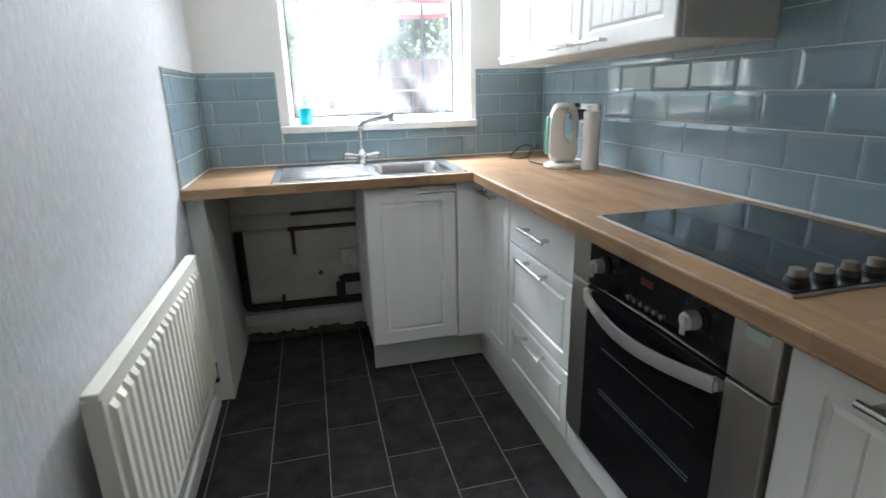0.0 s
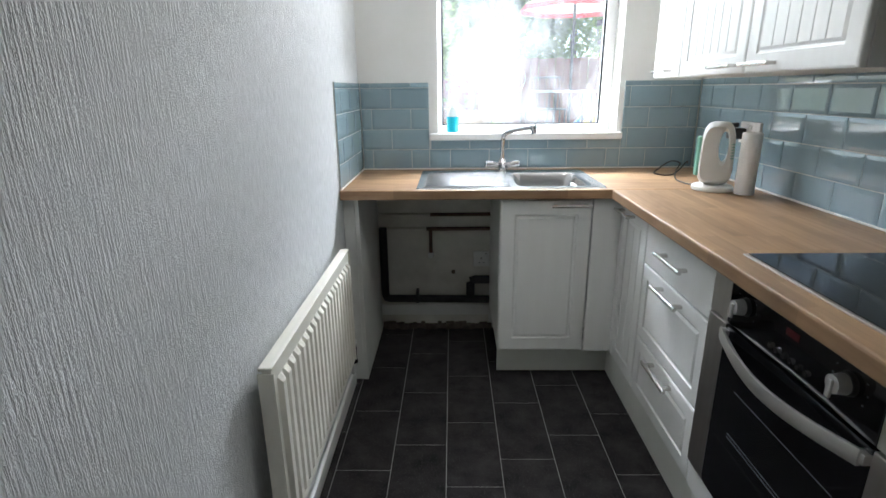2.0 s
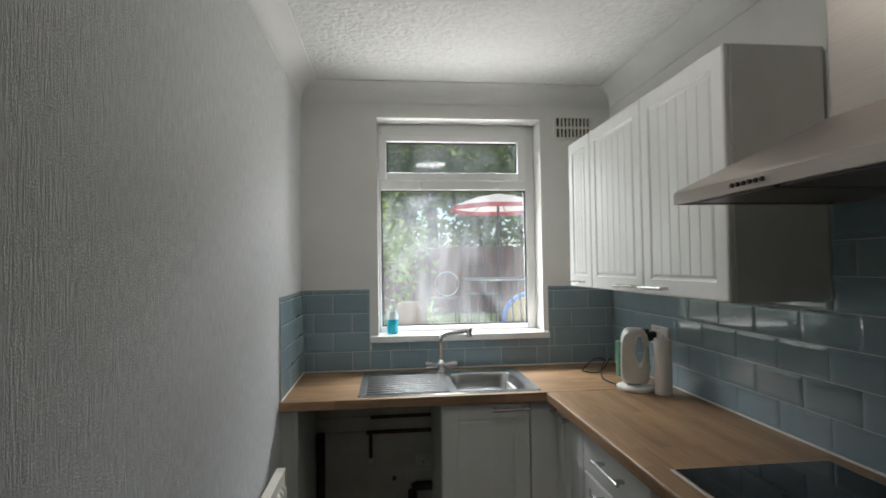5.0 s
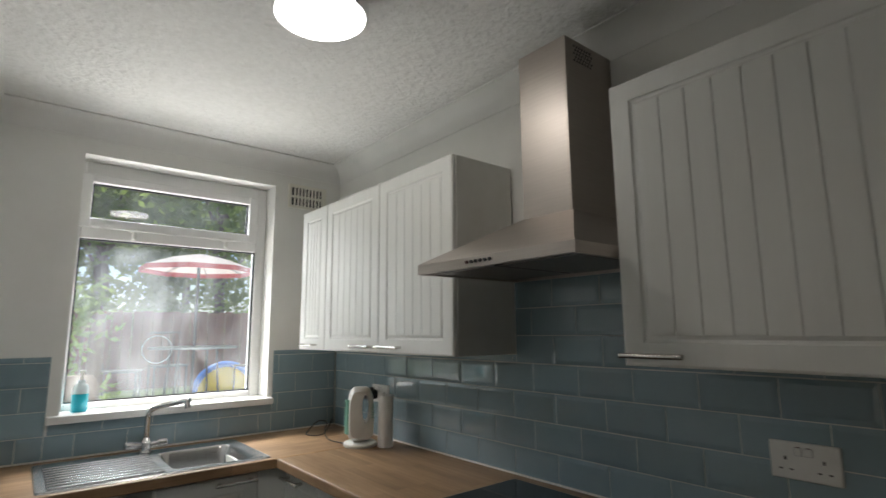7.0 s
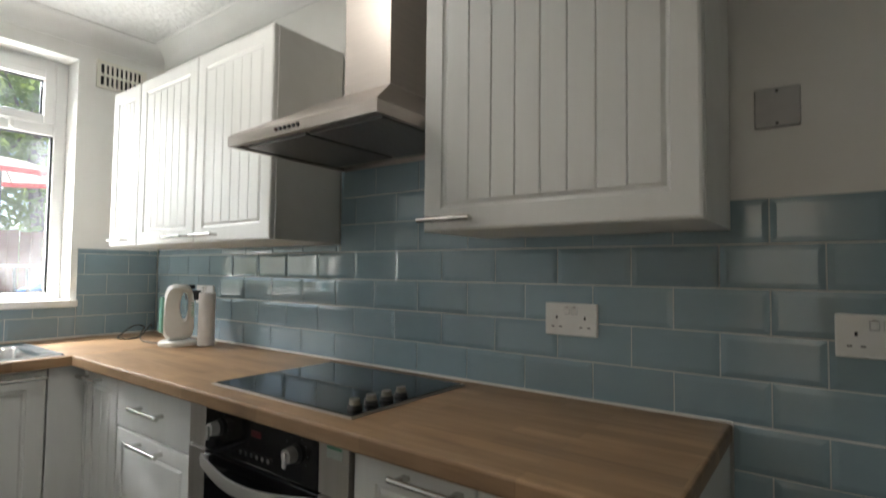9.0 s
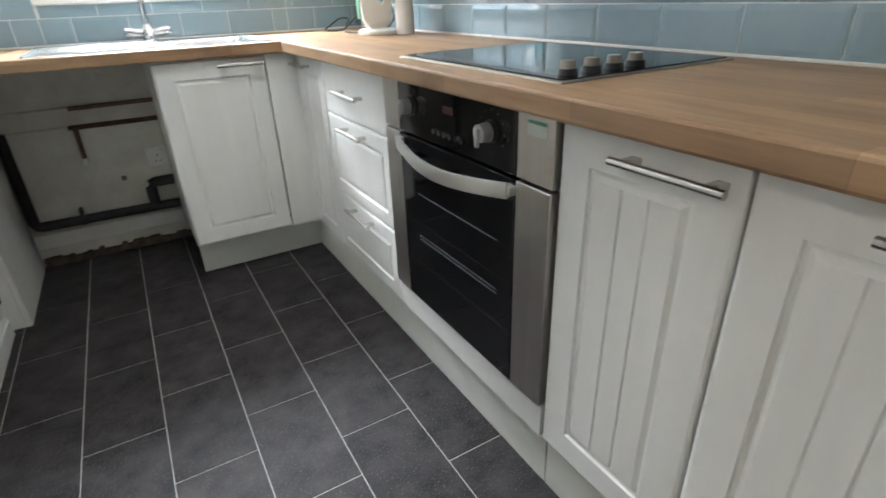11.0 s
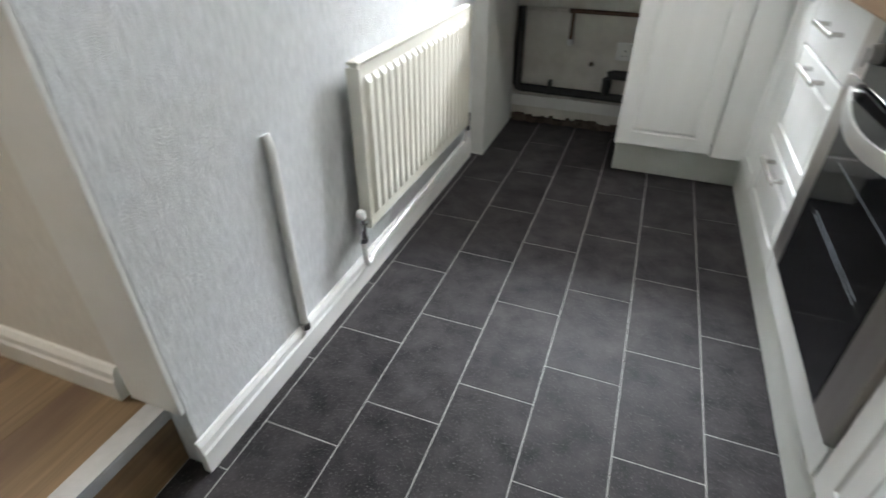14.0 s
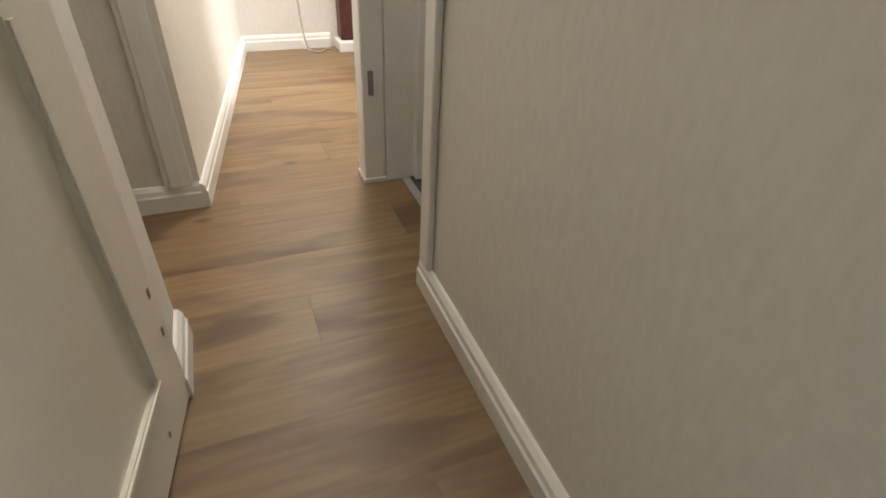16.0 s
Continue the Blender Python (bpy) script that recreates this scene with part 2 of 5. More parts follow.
def wood(name, a, b, dark, along, plank, rough, rand=0.1, broad_scale=9.0, ramp=(0.52, 0.74)):
    """Oak: fine grain lines along one axis, broad tone changes and a few knots."""
    m = mat(name, a, rough, rand=rand)
    nt = m.node_tree
    p = nt.nodes["Principled BSDF"]
    geo = nt.nodes.new("ShaderNodeNewGeometry")
    oi = nt.nodes.new("ShaderNodeObjectInfo")
    off = nt.nodes.new("ShaderNodeVectorMath")
    off.operation = "MULTIPLY_ADD"
    nt.links.new(oi.outputs["Random"], off.inputs[0])
    off.inputs[1].default_value = (7.3, 5.1, 3.7)
    nt.links.new(geo.outputs["Position"], off.inputs[2])

    def tex(sc, st, det):
        mp = nt.nodes.new("ShaderNodeMapping")
        mp.inputs["Scale"].default_value = st
        nt.links.new(off.outputs[0], mp.inputs[0])
        n = nt.nodes.new("ShaderNodeTexNoise")
        n.inputs["Scale"].default_value, n.inputs["Detail"].default_value = sc, det
        n.inputs["Distortion"].default_value = 0.6
        nt.links.new(mp.outputs[0], n.inputs["Vector"])
        return n
    st = (0.06, 1, 1) if along == "x" else (1, 0.06, 1)
    st2 = (0.22, 1, 1) if along == "x" else (1, 0.22, 1)
    fine, broad = tex(70, st, 7), tex(broad_scale, st2, 4)
    r1 = nt.nodes.new("ShaderNodeValToRGB")
    r1.color_ramp.elements[0].position, r1.color_ramp.elements[1].position = 0.34, 0.66
    r1.color_ramp.elements[0].color, r1.color_ramp.elements[1].color = (*a, 1), (*b, 1)
    nt.links.new(fine.outputs[0], r1.inputs[0])
    r2 = nt.nodes.new("ShaderNodeValToRGB")
    r2.color_ramp.elements[0].position, r2.color_ramp.elements[1].position = ramp
    r2.color_ramp.elements[0].color, r2.color_ramp.elements[1].color = (0, 0, 0, 1), (1, 1, 1, 1)
    nt.links.new(broad.outputs[0], r2.inputs[0])
    mx = nt.nodes.new("ShaderNodeMixRGB")
    nt.links.new(r2.outputs[0], mx.inputs[0])
    nt.links.new(r1.outputs[0], mx.inputs[1])
    mx.inputs[2].default_value = (*dark, 1)
    hs = [n for n in nt.nodes if n.bl_idname == "ShaderNodeHueSaturation"][0]
    if plank > 0.1:
        kmap = nt.nodes.new("ShaderNodeMapping")
        kmap.inputs["Scale"].default_value = (1, 0.5, 1)
        nt.links.new(off.outputs[0], kmap.inputs[0])
        vor = nt.nodes.new("ShaderNodeTexVoronoi")
        vor.inputs["Scale"].default_value = 6.0
        nt.links.new(kmap.outputs[0], vor.inputs["Vector"])
        kr_ = nt.nodes.new("ShaderNodeMapRange")
        kr_.inputs[1].default_value, kr_.inputs[2].default_value, kr_.inputs[3].default_value, kr_.inputs[4].default_value = 0.03, 0.12, 0.85, 0.0
        nt.links.new(vor.outputs["Distance"], kr_.inputs[0])
        km = nt.nodes.new("ShaderNodeMixRGB")
        nt.links.new(kr_.outputs[0], km.inputs[0])
        nt.links.new(mx.outputs[0], km.inputs[1])
        km.inputs[2].default_value = (dark[0] * 0.55, dark[1] * 0.5, dark[2] * 0.5, 1)
        mx = km
    if plank < 0.1:
        bmap = nt.nodes.new("ShaderNodeMapping")
        bmap.inputs["Rotation"].default_value = (0, 0, 0 if along == "x" else radians(90))
        nt.links.new(geo.outputs["Position"], bmap.inputs[0])
        br = nt.nodes.new("ShaderNodeTexBrick")
        br.offset, br.offset_frequency = 0.37, 2
        br.inputs["Color1"].default_value, br.inputs["Color2"].default_value, br.inputs["Mortar"].default_value = (0.78, 0.77, 0.76, 1), (1.12, 1.12, 1.12, 1), (0.72, 0.70, 0.68, 1)
        br.inputs["Scale"].default_value, br.inputs["Mortar Size"].default_value = 1.0, 0.0006
        br.inputs["Brick Width"].default_value, br.inputs["Row Height"].default_value = 0.36, plank
        nt.links.new(bmap.outputs[0], br.inputs["Vector"])
        ml = nt.nodes.new("ShaderNodeMixRGB")
        ml.blend_type = "MULTIPLY"
        ml.inputs[0].default_value = 1.0
        nt.links.new(mx.outputs[0], ml.inputs[1])
        nt.links.new(br.outputs[0], ml.inputs[2])
        mx = ml
    nt.links.new(mx.outputs[0], hs.inputs["Color"])
    b_ = nt.nodes.new("ShaderNodeBump")
    b_.inputs["Strength"].default_value, b_.inputs["Distance"].default_value = 0.12, 0.001
    nt.links.new(fine.outputs[0], b_.inputs["Height"])
    nt.links.new(b_.outputs[0], p.inputs["Normal"])
    return m


M_WORKTOP_X = wood("oak_worktop_back", (0.295, 0.178, 0.090), (0.385, 0.245, 0.135), (0.215, 0.122, 0.060), "x", 0.045, 0.42, 0.10)
M_WORKTOP_Y = wood("oak_worktop_side", (0.295, 0.178, 0.090), (0.385, 0.245, 0.135), (0.215, 0.122, 0.060), "y", 0.045, 0.42, 0.10)
M_LAMINATE = wood("oak_laminate", (0.182, 0.115, 0.053), (0.245, 0.163, 0.082), (0.120, 0.069, 0.037), "y", 0.19, 0.42, 0.07, 7.5, (0.48, 0.68))

# glass with smears and dust left on the pane
M_GLASS = bpy.data.materials.new("smeared_window_glass")
M_GLASS.use_nodes = True
nt = M_GLASS.node_tree
nt.nodes.remove(nt.nodes["Principled BSDF"])
tr, gl, du = (nt.nodes.new(k) for k in ("ShaderNodeBsdfTransparent", "ShaderNodeBsdfGlossy", "ShaderNodeBsdfTranslucent"))
gl.inputs["Roughness"].default_value = 0.02
du.inputs["Color"].default_value = (0.85, 0.88, 0.92, 1)
tr.inputs["Color"].default_value = (0.93, 0.95, 0.94, 1)
fr = nt.nodes.new("ShaderNodeFresnel")
fr.inputs["IOR"].default_value = 1.5
m1, m2 = nt.nodes.new("ShaderNodeMixShader"), nt.nodes.new("ShaderNodeMixShader")
geo = nt.nodes.new("ShaderNodeNewGeometry")
mp = nt.nodes.new("ShaderNodeMapping")
mp.inputs["Scale"].default_value = (1.0, 1.0, 0.45)
ns = nt.nodes.new("ShaderNodeTexNoise")
ns.inputs["Scale"].default_value, ns.inputs["Detail"].default_value, ns.inputs["Distortion"].default_value = 5.0, 6.0, 0.8
rp = nt.nodes.new("ShaderNodeMapRange")
rp.inputs[1].default_value, rp.inputs[2].default_value, rp.inputs[3].default_value, rp.inputs[4].default_value = 0.38, 0.78, 0.012, 0.080
nt.links.new(geo.outputs["Position"], mp.inputs[0])
nt.links.new(mp.outputs[0], ns.inputs["Vector"])
nt.links.new(ns.outputs[0], rp.inputs[0])
nt.links.new(rp.outputs[0], m1.inputs[0])
nt.links.new(tr.outputs[0], m1.inputs[1])
nt.links.new(du.outputs[0], m1.inputs[2])
nt.links.new(fr.outputs[0], m2.inputs[0])
nt.links.new(m1.outputs[0], m2.inputs[1])
nt.links.new(gl.outputs[0], m2.inputs[2])
nt.links.new(m2.outputs[0], nt.nodes["Material Output"].inputs[0])
M_CLEARGLASS = M_GLASS.copy()
M_CLEARGLASS.name = "cleaner_window_glass"
for nd in M_CLEARGLASS.node_tree.nodes:
    if nd.type == "MAP_RANGE":
        nd.inputs[3].default_value, nd.inputs[4].default_value = 0.004, 0.022

M_GLOW = mat("lit_lamp_diffuser", (0.9, 0.9, 0.88), 0.4)
M_GLOW.node_tree.nodes["Principled BSDF"].inputs["Emission Color"].default_value = (1, 0.97, 0.92, 1)
M_GLOW.node_tree.nodes["Principled BSDF"].inputs["Emission Strength"].default_value = 6.0


# ---- building helpers ----
BASES = {}


def box(bm, x0, y0, z0, x1, y1, z1, bevel=0.0, seg=2):
    """An axis-aligned box, with rounded edges where bevel is given."""
    x0, x1, y0, y1, z0, z1 = min(x0, x1), max(x0, x1), min(y0, y1), max(y0, y1), min(z0, z1), max(z0, z1)
    vs = bmesh.ops.create_cube(bm, size=1)["verts"]
    for v in vs:
        v.co = Vector(((x0 + x1) / 2 + v.co.x * (x1 - x0), (y0 + y1) / 2 + v.co.y * (y1 - y0), (z0 + z1) / 2 + v.co.z * (z1 - z0)))
    if bevel:
        es = {e for v in vs for e in v.link_edges}
        bmesh.ops.bevel(bm, geom=list(es), offset=bevel, segments=seg, affect="EDGES", profile=0.5)
    return bm


def rod(bm, a, b, r, r2=None, n=16):
    """A round bar from a to b."""
    a, b = Vector(a), Vector(b)
    d = b - a
    q = d.to_track_quat("Z", "Y").to_matrix().to_4x4()
    bmesh.ops.create_cone(bm, cap_ends=True, segments=n, radius1=r, radius2=r if r2 is None else r2, depth=d.length,
                          matrix=Matrix.Translation((a + b) / 2) @ q)
    return bm


def tube(bm, pts, r, n=10, flat=1.0):
    """A round pipe along a line of points."""
    pts = [Vector(p) for p in pts]
    rings = []
    up = Vector((0.31, 0.17, 0.93)).normalized()
    for i, p in enumerate(pts):
        d = (pts[min(i + 1, len(pts) - 1)] - pts[max(i - 1, 0)]).normalized()
        s = d.cross(up).normalized()
        u = s.cross(d)
        rings.append([bm.verts.new(p + s * math.cos(2 * math.pi * k / n) * r + u * math.sin(2 * math.pi * k / n) * r * flat) for k in range(n)])
    for a, b in zip(rings, rings[1:]):
        for k in range(n):
            bm.faces.new((a[k], a[(k + 1) % n], b[(k + 1) % n], b[k]))
    bm.faces.new(rings[0][::-1])
    bm.faces.new(rings[-1])
    bmesh.ops.recalc_face_normals(bm, faces=bm.faces)
    return bm


def smooth_line(pts, n=8):
    """Points along a Catmull-Rom curve through pts."""
    pts = [Vector(p) for p in pts]
    out = []
    for i in range(len(pts) - 1):
        p0, p1, p2, p3 = pts[max(i - 1, 0)], pts[i], pts[i + 1], pts[min(i + 2, len(pts) - 1)]
        for k in range(n):
            t = k / n
            out.append(0.5 * (2 * p1 + (p2 - p0) * t + (2 * p0 - 5 * p1 + 4 * p2 - p3) * t * t + (3 * p1 - p0 - 3 * p2 + p3) * t ** 3))
    return out + [pts[-1]]


def lathe(bm, centre, prof, n=28, sx=1.0, sy=1.0):
    """A turned shape: prof is a list of (radius, height)."""
    c = Vector(centre)
    rings = [[bm.verts.new(c + Vector((r * sx * math.cos(2 * math.pi * k / n), r * sy * math.sin(2 * math.pi * k / n), z))) for k in range(n)] for r, z in prof]
    for a, b in zip(rings, rings[1:]):
        for k in range(n):
            bm.faces.new((a[k], a[(k + 1) % n], b[(k + 1) % n], b[k]))
    bm.faces.new(rings[0][::-1])
    bm.faces.new(rings[-1])
    bmesh.ops.recalc_face_normals(bm, faces=bm.faces)
    return bm


def quad(bm, pts):
    return bm.faces.new([bm.verts.new(p) for p in pts])


def finish(bm, name, material, smooth=False):
    me = bpy.data.meshes.new(name)
    bm.to_mesh(me)
    bm.free()
    me.materials.append(material)
    if smooth:
        me.polygons.foreach_set("use_smooth", [True] * len(me.polygons))
        me.set_sharp_from_angle(angle=radians(38))
    return me


def thing(name, base, label, category, group=""):
    ob = new(name)
    ob.location = base
    ob.empty_display_size = 0.05
    BASES[ob.name] = Vector(base)
    return tagged(ob, label, category, group)


def part(name, bm, material, parent, label="", smooth=False):
    """Links a bmesh, given in world metres, as one mesh under a thing or a part."""
    base = BASES[parent.name]
    bmesh.ops.translate(bm, verts=bm.verts, vec=-base)
    ob = new(name, finish(bm, name, material, smooth))
    ob.parent = parent
    BASES[ob.name] = base
    return tagged(ob, label)


def solid(name, bm, material, label, category, kind="", smooth=False, group=""):
    """A thing of a single mesh."""
    ob = new(name, finish(bm, name, material, smooth))
    BASES[ob.name] = Vector((0, 0, 0))
    return tagged(ob, label, category, group, kind)


def structure(name, bm, material, label, category, smooth=False):
    return solid(name, bm, material, label, category, "structure", smooth)


def B():
    return bmesh.new()


# ---- plan (metres): radiator wall x = 0, window wall y = 0, kitchen floor z = 0 ----
EAST, SOUTH, CEIL, STEP = 1.715, -3.75, 2.44, 0.18
WT, WT_T = 0.91, 0.04
W_X0, W_X1, W_Z0, W_Z1 = 0.40, 1.305, 1.09, 2.27
FRONT = 1.183          # fronts of the base units along the east wall
DOOR_N, DOOR_S = -2.40, -3.10

# ---- shell ----
bm = B()
box(bm, -0.12, 0, -0.1, W_X0, 0.28, CEIL + 0.1)
box(bm, W_X1, 0, -0.1, EAST + 0.15, 0.28, CEIL + 0.1)
box(bm, W_X0, 0, -0.1, W_X1, 0.28, W_Z0 - 0.03)
box(bm, W_X0, 0, W_Z1, W_X1, 0.28, CEIL + 0.1)
structure("wall_north", bm, M_WHITEWALL, "white painted kitchen wall pierced by the window", "wall")
bm = B()
box(bm, -0.11, DOOR_N, -0.1, 0, 0, CEIL + 0.1)
wall_w = structure("wall_west", bm, M_PAPER, "pale grey wall with ribbed embossed wallpaper", "wall")
bm = B()
box(bm, -0.11, SOUTH, -0.1, 0, DOOR_S, CEIL + 0.1)
box(bm, -0.11, DOOR_S, 2.2, 0, DOOR_N, CEIL + 0.1)
structure("wall_west_end", bm, M_PAPER, "pale papered wall beside the hall opening", "wall")
bm = B()
box(bm, EAST, SOUTH, -0.1, EAST + 0.15, 0, CEIL + 0.1)
structure("wall_east", bm, M_WHITEWALL, "white painted wall above the blue tiles", "wall")
bm = B()
box(bm, -0.11, SOUTH - 0.15, -0.1, EAST + 0.15, SOUTH, CEIL + 0.1)
structure("wall_south", bm, M_WHITEWALL, "plain white wall at the kitchen's far end", "wall")
bm = B()
box(bm, -0.11, SOUTH - 0.15, CEIL, EAST + 0.15, 0.28, CEIL + 0.12)
structure("ceiling", bm, M_ARTEX, "white stippled textured kitchen ceiling", "ceiling")


def coving(bm, a, b, inward):
    """A concave cornice from a to b along a wall; inward points into the room."""
    a, b, w = Vector(a), Vector(b), Vector(inward)
    prof = [(0.0, -0.095), (0.004, -0.095), (0.004, -0.088)]
    prof += [(0.004 + 0.082 * (1 - math.cos(k / 8 * math.pi / 2)), -0.088 + 0.082 * math.sin(k / 8 * math.pi / 2)) for k in range(9)]
    prof += [(0.094, -0.006), (0.094, 0.0)]
    rows = [[bm.verts.new(p + w * d + Vector((0, 0, CEIL + h))) for d, h in prof] for p in (a, b)]
    for i in range(len(prof) - 1):
        bm.faces.new((rows[0][i], rows[0][i + 1], rows[1][i + 1], rows[1][i]))


bm = B()
coving(bm, (0, 0, 0), (EAST, 0, 0), (0, -1, 0))
coving(bm, (0, 0, 0), (0, SOUTH, 0), (1, 0, 0))
coving(bm, (EAST, 0, 0), (EAST, SOUTH, 0), (-1, 0, 0))
coving(bm, (0, SOUTH, 0), (EAST, SOUTH, 0), (0, 1, 0))
bmesh.ops.recalc_face_normals(bm, faces=bm.faces)
structure("coving", bm, M_COVING, "white concave plaster coving round the ceiling", "coving", smooth=True)

# ---- window ----
win = thing("window_1", (0.87, 0.15, W_Z0), "white plastic window with a top vent and smeared glass", "window")
tagged(win, kind="structure")
FY0, FY1 = 0.13, 0.20
bm = B()
for x0, z0, x1, z1 in ((W_X0, W_Z0, W_X0 + 0.018, W_Z1), (W_X1 - 0.052, W_Z0, W_X1, W_Z1), (W_X0 + 0.018, W_Z0, W_X1 - 0.052, W_Z0 + 0.035),
                       (W_X0 + 0.018, W_Z1 - 0.07, W_X1 - 0.052, W_Z1), (W_X0 + 0.018, 1.893, W_X1 - 0.052, 1.955)):
    box(bm, x0, FY0, z0, x1, FY1, z1, 0.006)
part("window_frame", bm, M_UPVC, win)
bm = B()
sx0, sx1, sz0, sz1 = W_X0 + 0.006, W_X1 - 0.056, 1.945, W_Z1 - 0.063
for x0, z0, x1, z1 in ((sx0, sz0, sx0 + 0.045, sz1), (sx1 - 0.045, sz0, sx1, sz1), (sx0 + 0.045, sz0, sx1 - 0.045, sz0 + 0.045), (sx0 + 0.045, sz1 - 0.04, sx1 - 0.045, sz1)):
    box(bm, x0, FY0 - 0.018, z0, x1, FY0 + 0.02, z1, 0.005)
part("vent_sash", bm, M_UPVC, win)
for nm, x0, z0, x1, z1 in (("gasket", W_X0 + 0.018, W_Z0 + 0.035, W_X1 - 0.052, 1.893), ("gasket", sx0 + 0.045, sz0 + 0.045, sx1 - 0.045, sz1 - 0.04)):
    bm = B()
    g = 0.007
    box(bm, x0, FY0 + 0.012, z0, x0 + g, FY0 + 0.03, z1)
    box(bm, x1 - g, FY0 + 0.012, z0, x1, FY0 + 0.03, z1)
    box(bm, x0 + g, FY0 + 0.012, z0, x1 - g, FY0 + 0.03, z0 + g)
    box(bm, x0 + g, FY0 + 0.012, z1 - g, x1 - g, FY0 + 0.03, z1)
    part(nm, bm, M_BLACK, win, "black rubber gasket")
for x0, z0, x1, z1 in ((W_X0 + 0.018, W_Z0 + 0.035, W_X1 - 0.052, 1.893), (sx0 + 0.045, sz0 + 0.045, sx1 - 0.045, sz1 - 0.04)):
    bm = B()
    box(bm, x0, FY0 + 0.018, z0, x1, FY0 + 0.022, z1)
    pane = part("pane", bm, M_GLASS if z0 < 1.5 else M_CLEARGLASS, win, "smeared dusty glass" if z0 < 1.5 else "clear vent glass")
    pane.visible_shadow = False
bm = B()
tube(bm, [(0.787 + 0.068 * math.cos(2 * math.pi * k / 40), FY0 + 0.0165, 1.358 + 0.068 * math.sin(2 * math.pi * k / 40)) for k in range(41)], 0.0016, 6)
part("ring_mark", bm, M_CLEARP, win, "pale round ring mark on the glass")
for hx in (0.64, 1.08):
    bm = B()
    box(bm, hx - 0.025, FY0 - 0.03, 1.935, hx + 0.025, FY0 - 0.018, 1.955, 0.003)
    box(bm, hx - 0.045, FY0 - 0.045, 1.94, hx + 0.035, FY0 - 0.03, 1.95, 0.003)
    box(bm, hx - 0.008, FY0 - 0.03, 1.90, hx + 0.008, FY0 - 0.01, 1.935, 0.003)
    part("latch", bm, M_PLASTICW, win, "white casement latch")
bm = B()
box(bm, W_X0 - 0.045, -0.04, W_Z0 - 0.03, W_X1 + 0.025, FY0, W_Z0 + 0.004, 0.006)
part("window_sill", bm, M_GLOSS, win, "white gloss window sill")

# ---- worktop, one continuous L with the sink let in ----
SX0, SX1, SY0, SY1 = 0.318, 1.118, -0.575, -0.085
e = 0.006
wt = thing("worktop", (1.4, -0.6, WT - WT_T), "oak-effect L-shaped kitchen worktop with square edge", "worktop")
bm = B()
xs, ys = (0.003, SX0 + 0.014, SX1 - 0.014, EAST - 0.003), (-0.60, SY0 + 0.014, SY1 - 0.014, -0.002)
vt = {(i, j, k): bm.verts.new((xs[i], ys[j], WT - WT_T * k)) for i in range(4) for j in range(4) for k in range(2)}
for i in range(3):
    for j in range(3):
        if (i, j) != (1, 1):
            bm.faces.new([vt[i + a, j + b, 0] for a, b in ((0, 0), (1, 0), (1, 1), (0, 1))])
            bm.faces.new([vt[i + a, j + b, 1] for a, b in ((0, 1), (1, 1), (1, 0), (0, 0))])
for k in range(3):
    for a, b in (((k, 0), (k + 1, 0)), ((k + 1, 3), (k, 3)), ((0, k + 1), (0, k)), ((3, k), (3, k + 1))):
        bm.faces.new((vt[(*a, 0)], vt[(*a, 1)], vt[(*b, 1)], vt[(*b, 0)]))
for a, b in (((1, 1), (1, 2)), ((1, 2), (2, 2)), ((2, 2), (2, 1)), ((2, 1), (1, 1))):
    bm.faces.new((vt[(*a, 0)], vt[(*a, 1)], vt[(*b, 1)], vt[(*b, 0)]))
bmesh.ops.recalc_face_normals(bm, faces=bm.faces)
bm.normal_update()
rim = [q for q in bm.edges if all(abs(v.co.y + 0.60) < 1e-5 for v in q.verts) and abs(q.verts[0].co.z - q.verts[1].co.z) < 1e-5]
bmesh.ops.bevel(bm, geom=rim, offset=0.004, segments=2, affect="EDGES", profile=0.5)
part("back_run", bm, M_WORKTOP_X, wt)
bm = B()
box(bm, 1.128, -2.758, WT - WT_T, EAST - 0.003, -0.601, WT, e)
part("side_run", bm, M_WORKTOP_Y, wt)
bm = B()
box(bm, 0.002, -0.012, WT, EAST - 0.002, -0.004, WT + 0.007, 0.002)
box(bm, EAST - 0.012, -2.758, WT, EAST - 0.004, -0.012, WT + 0.007, 0.002)
box(bm, 0.004, -0.585, WT, 0.012, -0.012, WT + 0.007, 0.002)
part("sealant_bead", bm, M_SEAL, wt, "white silicone bead")


# ---- doors and drawer fronts ----
def to_world(axis, plane):
    """Local (across, up, out) to world. axis 'x': faces -x at x = plane; axis 'y': faces -y at y = plane."""
    if axis == "x":
        return lambda u, w, d: Vector((plane - d, u, w))
    return lambda u, w, d: Vector((u, plane - d, w))


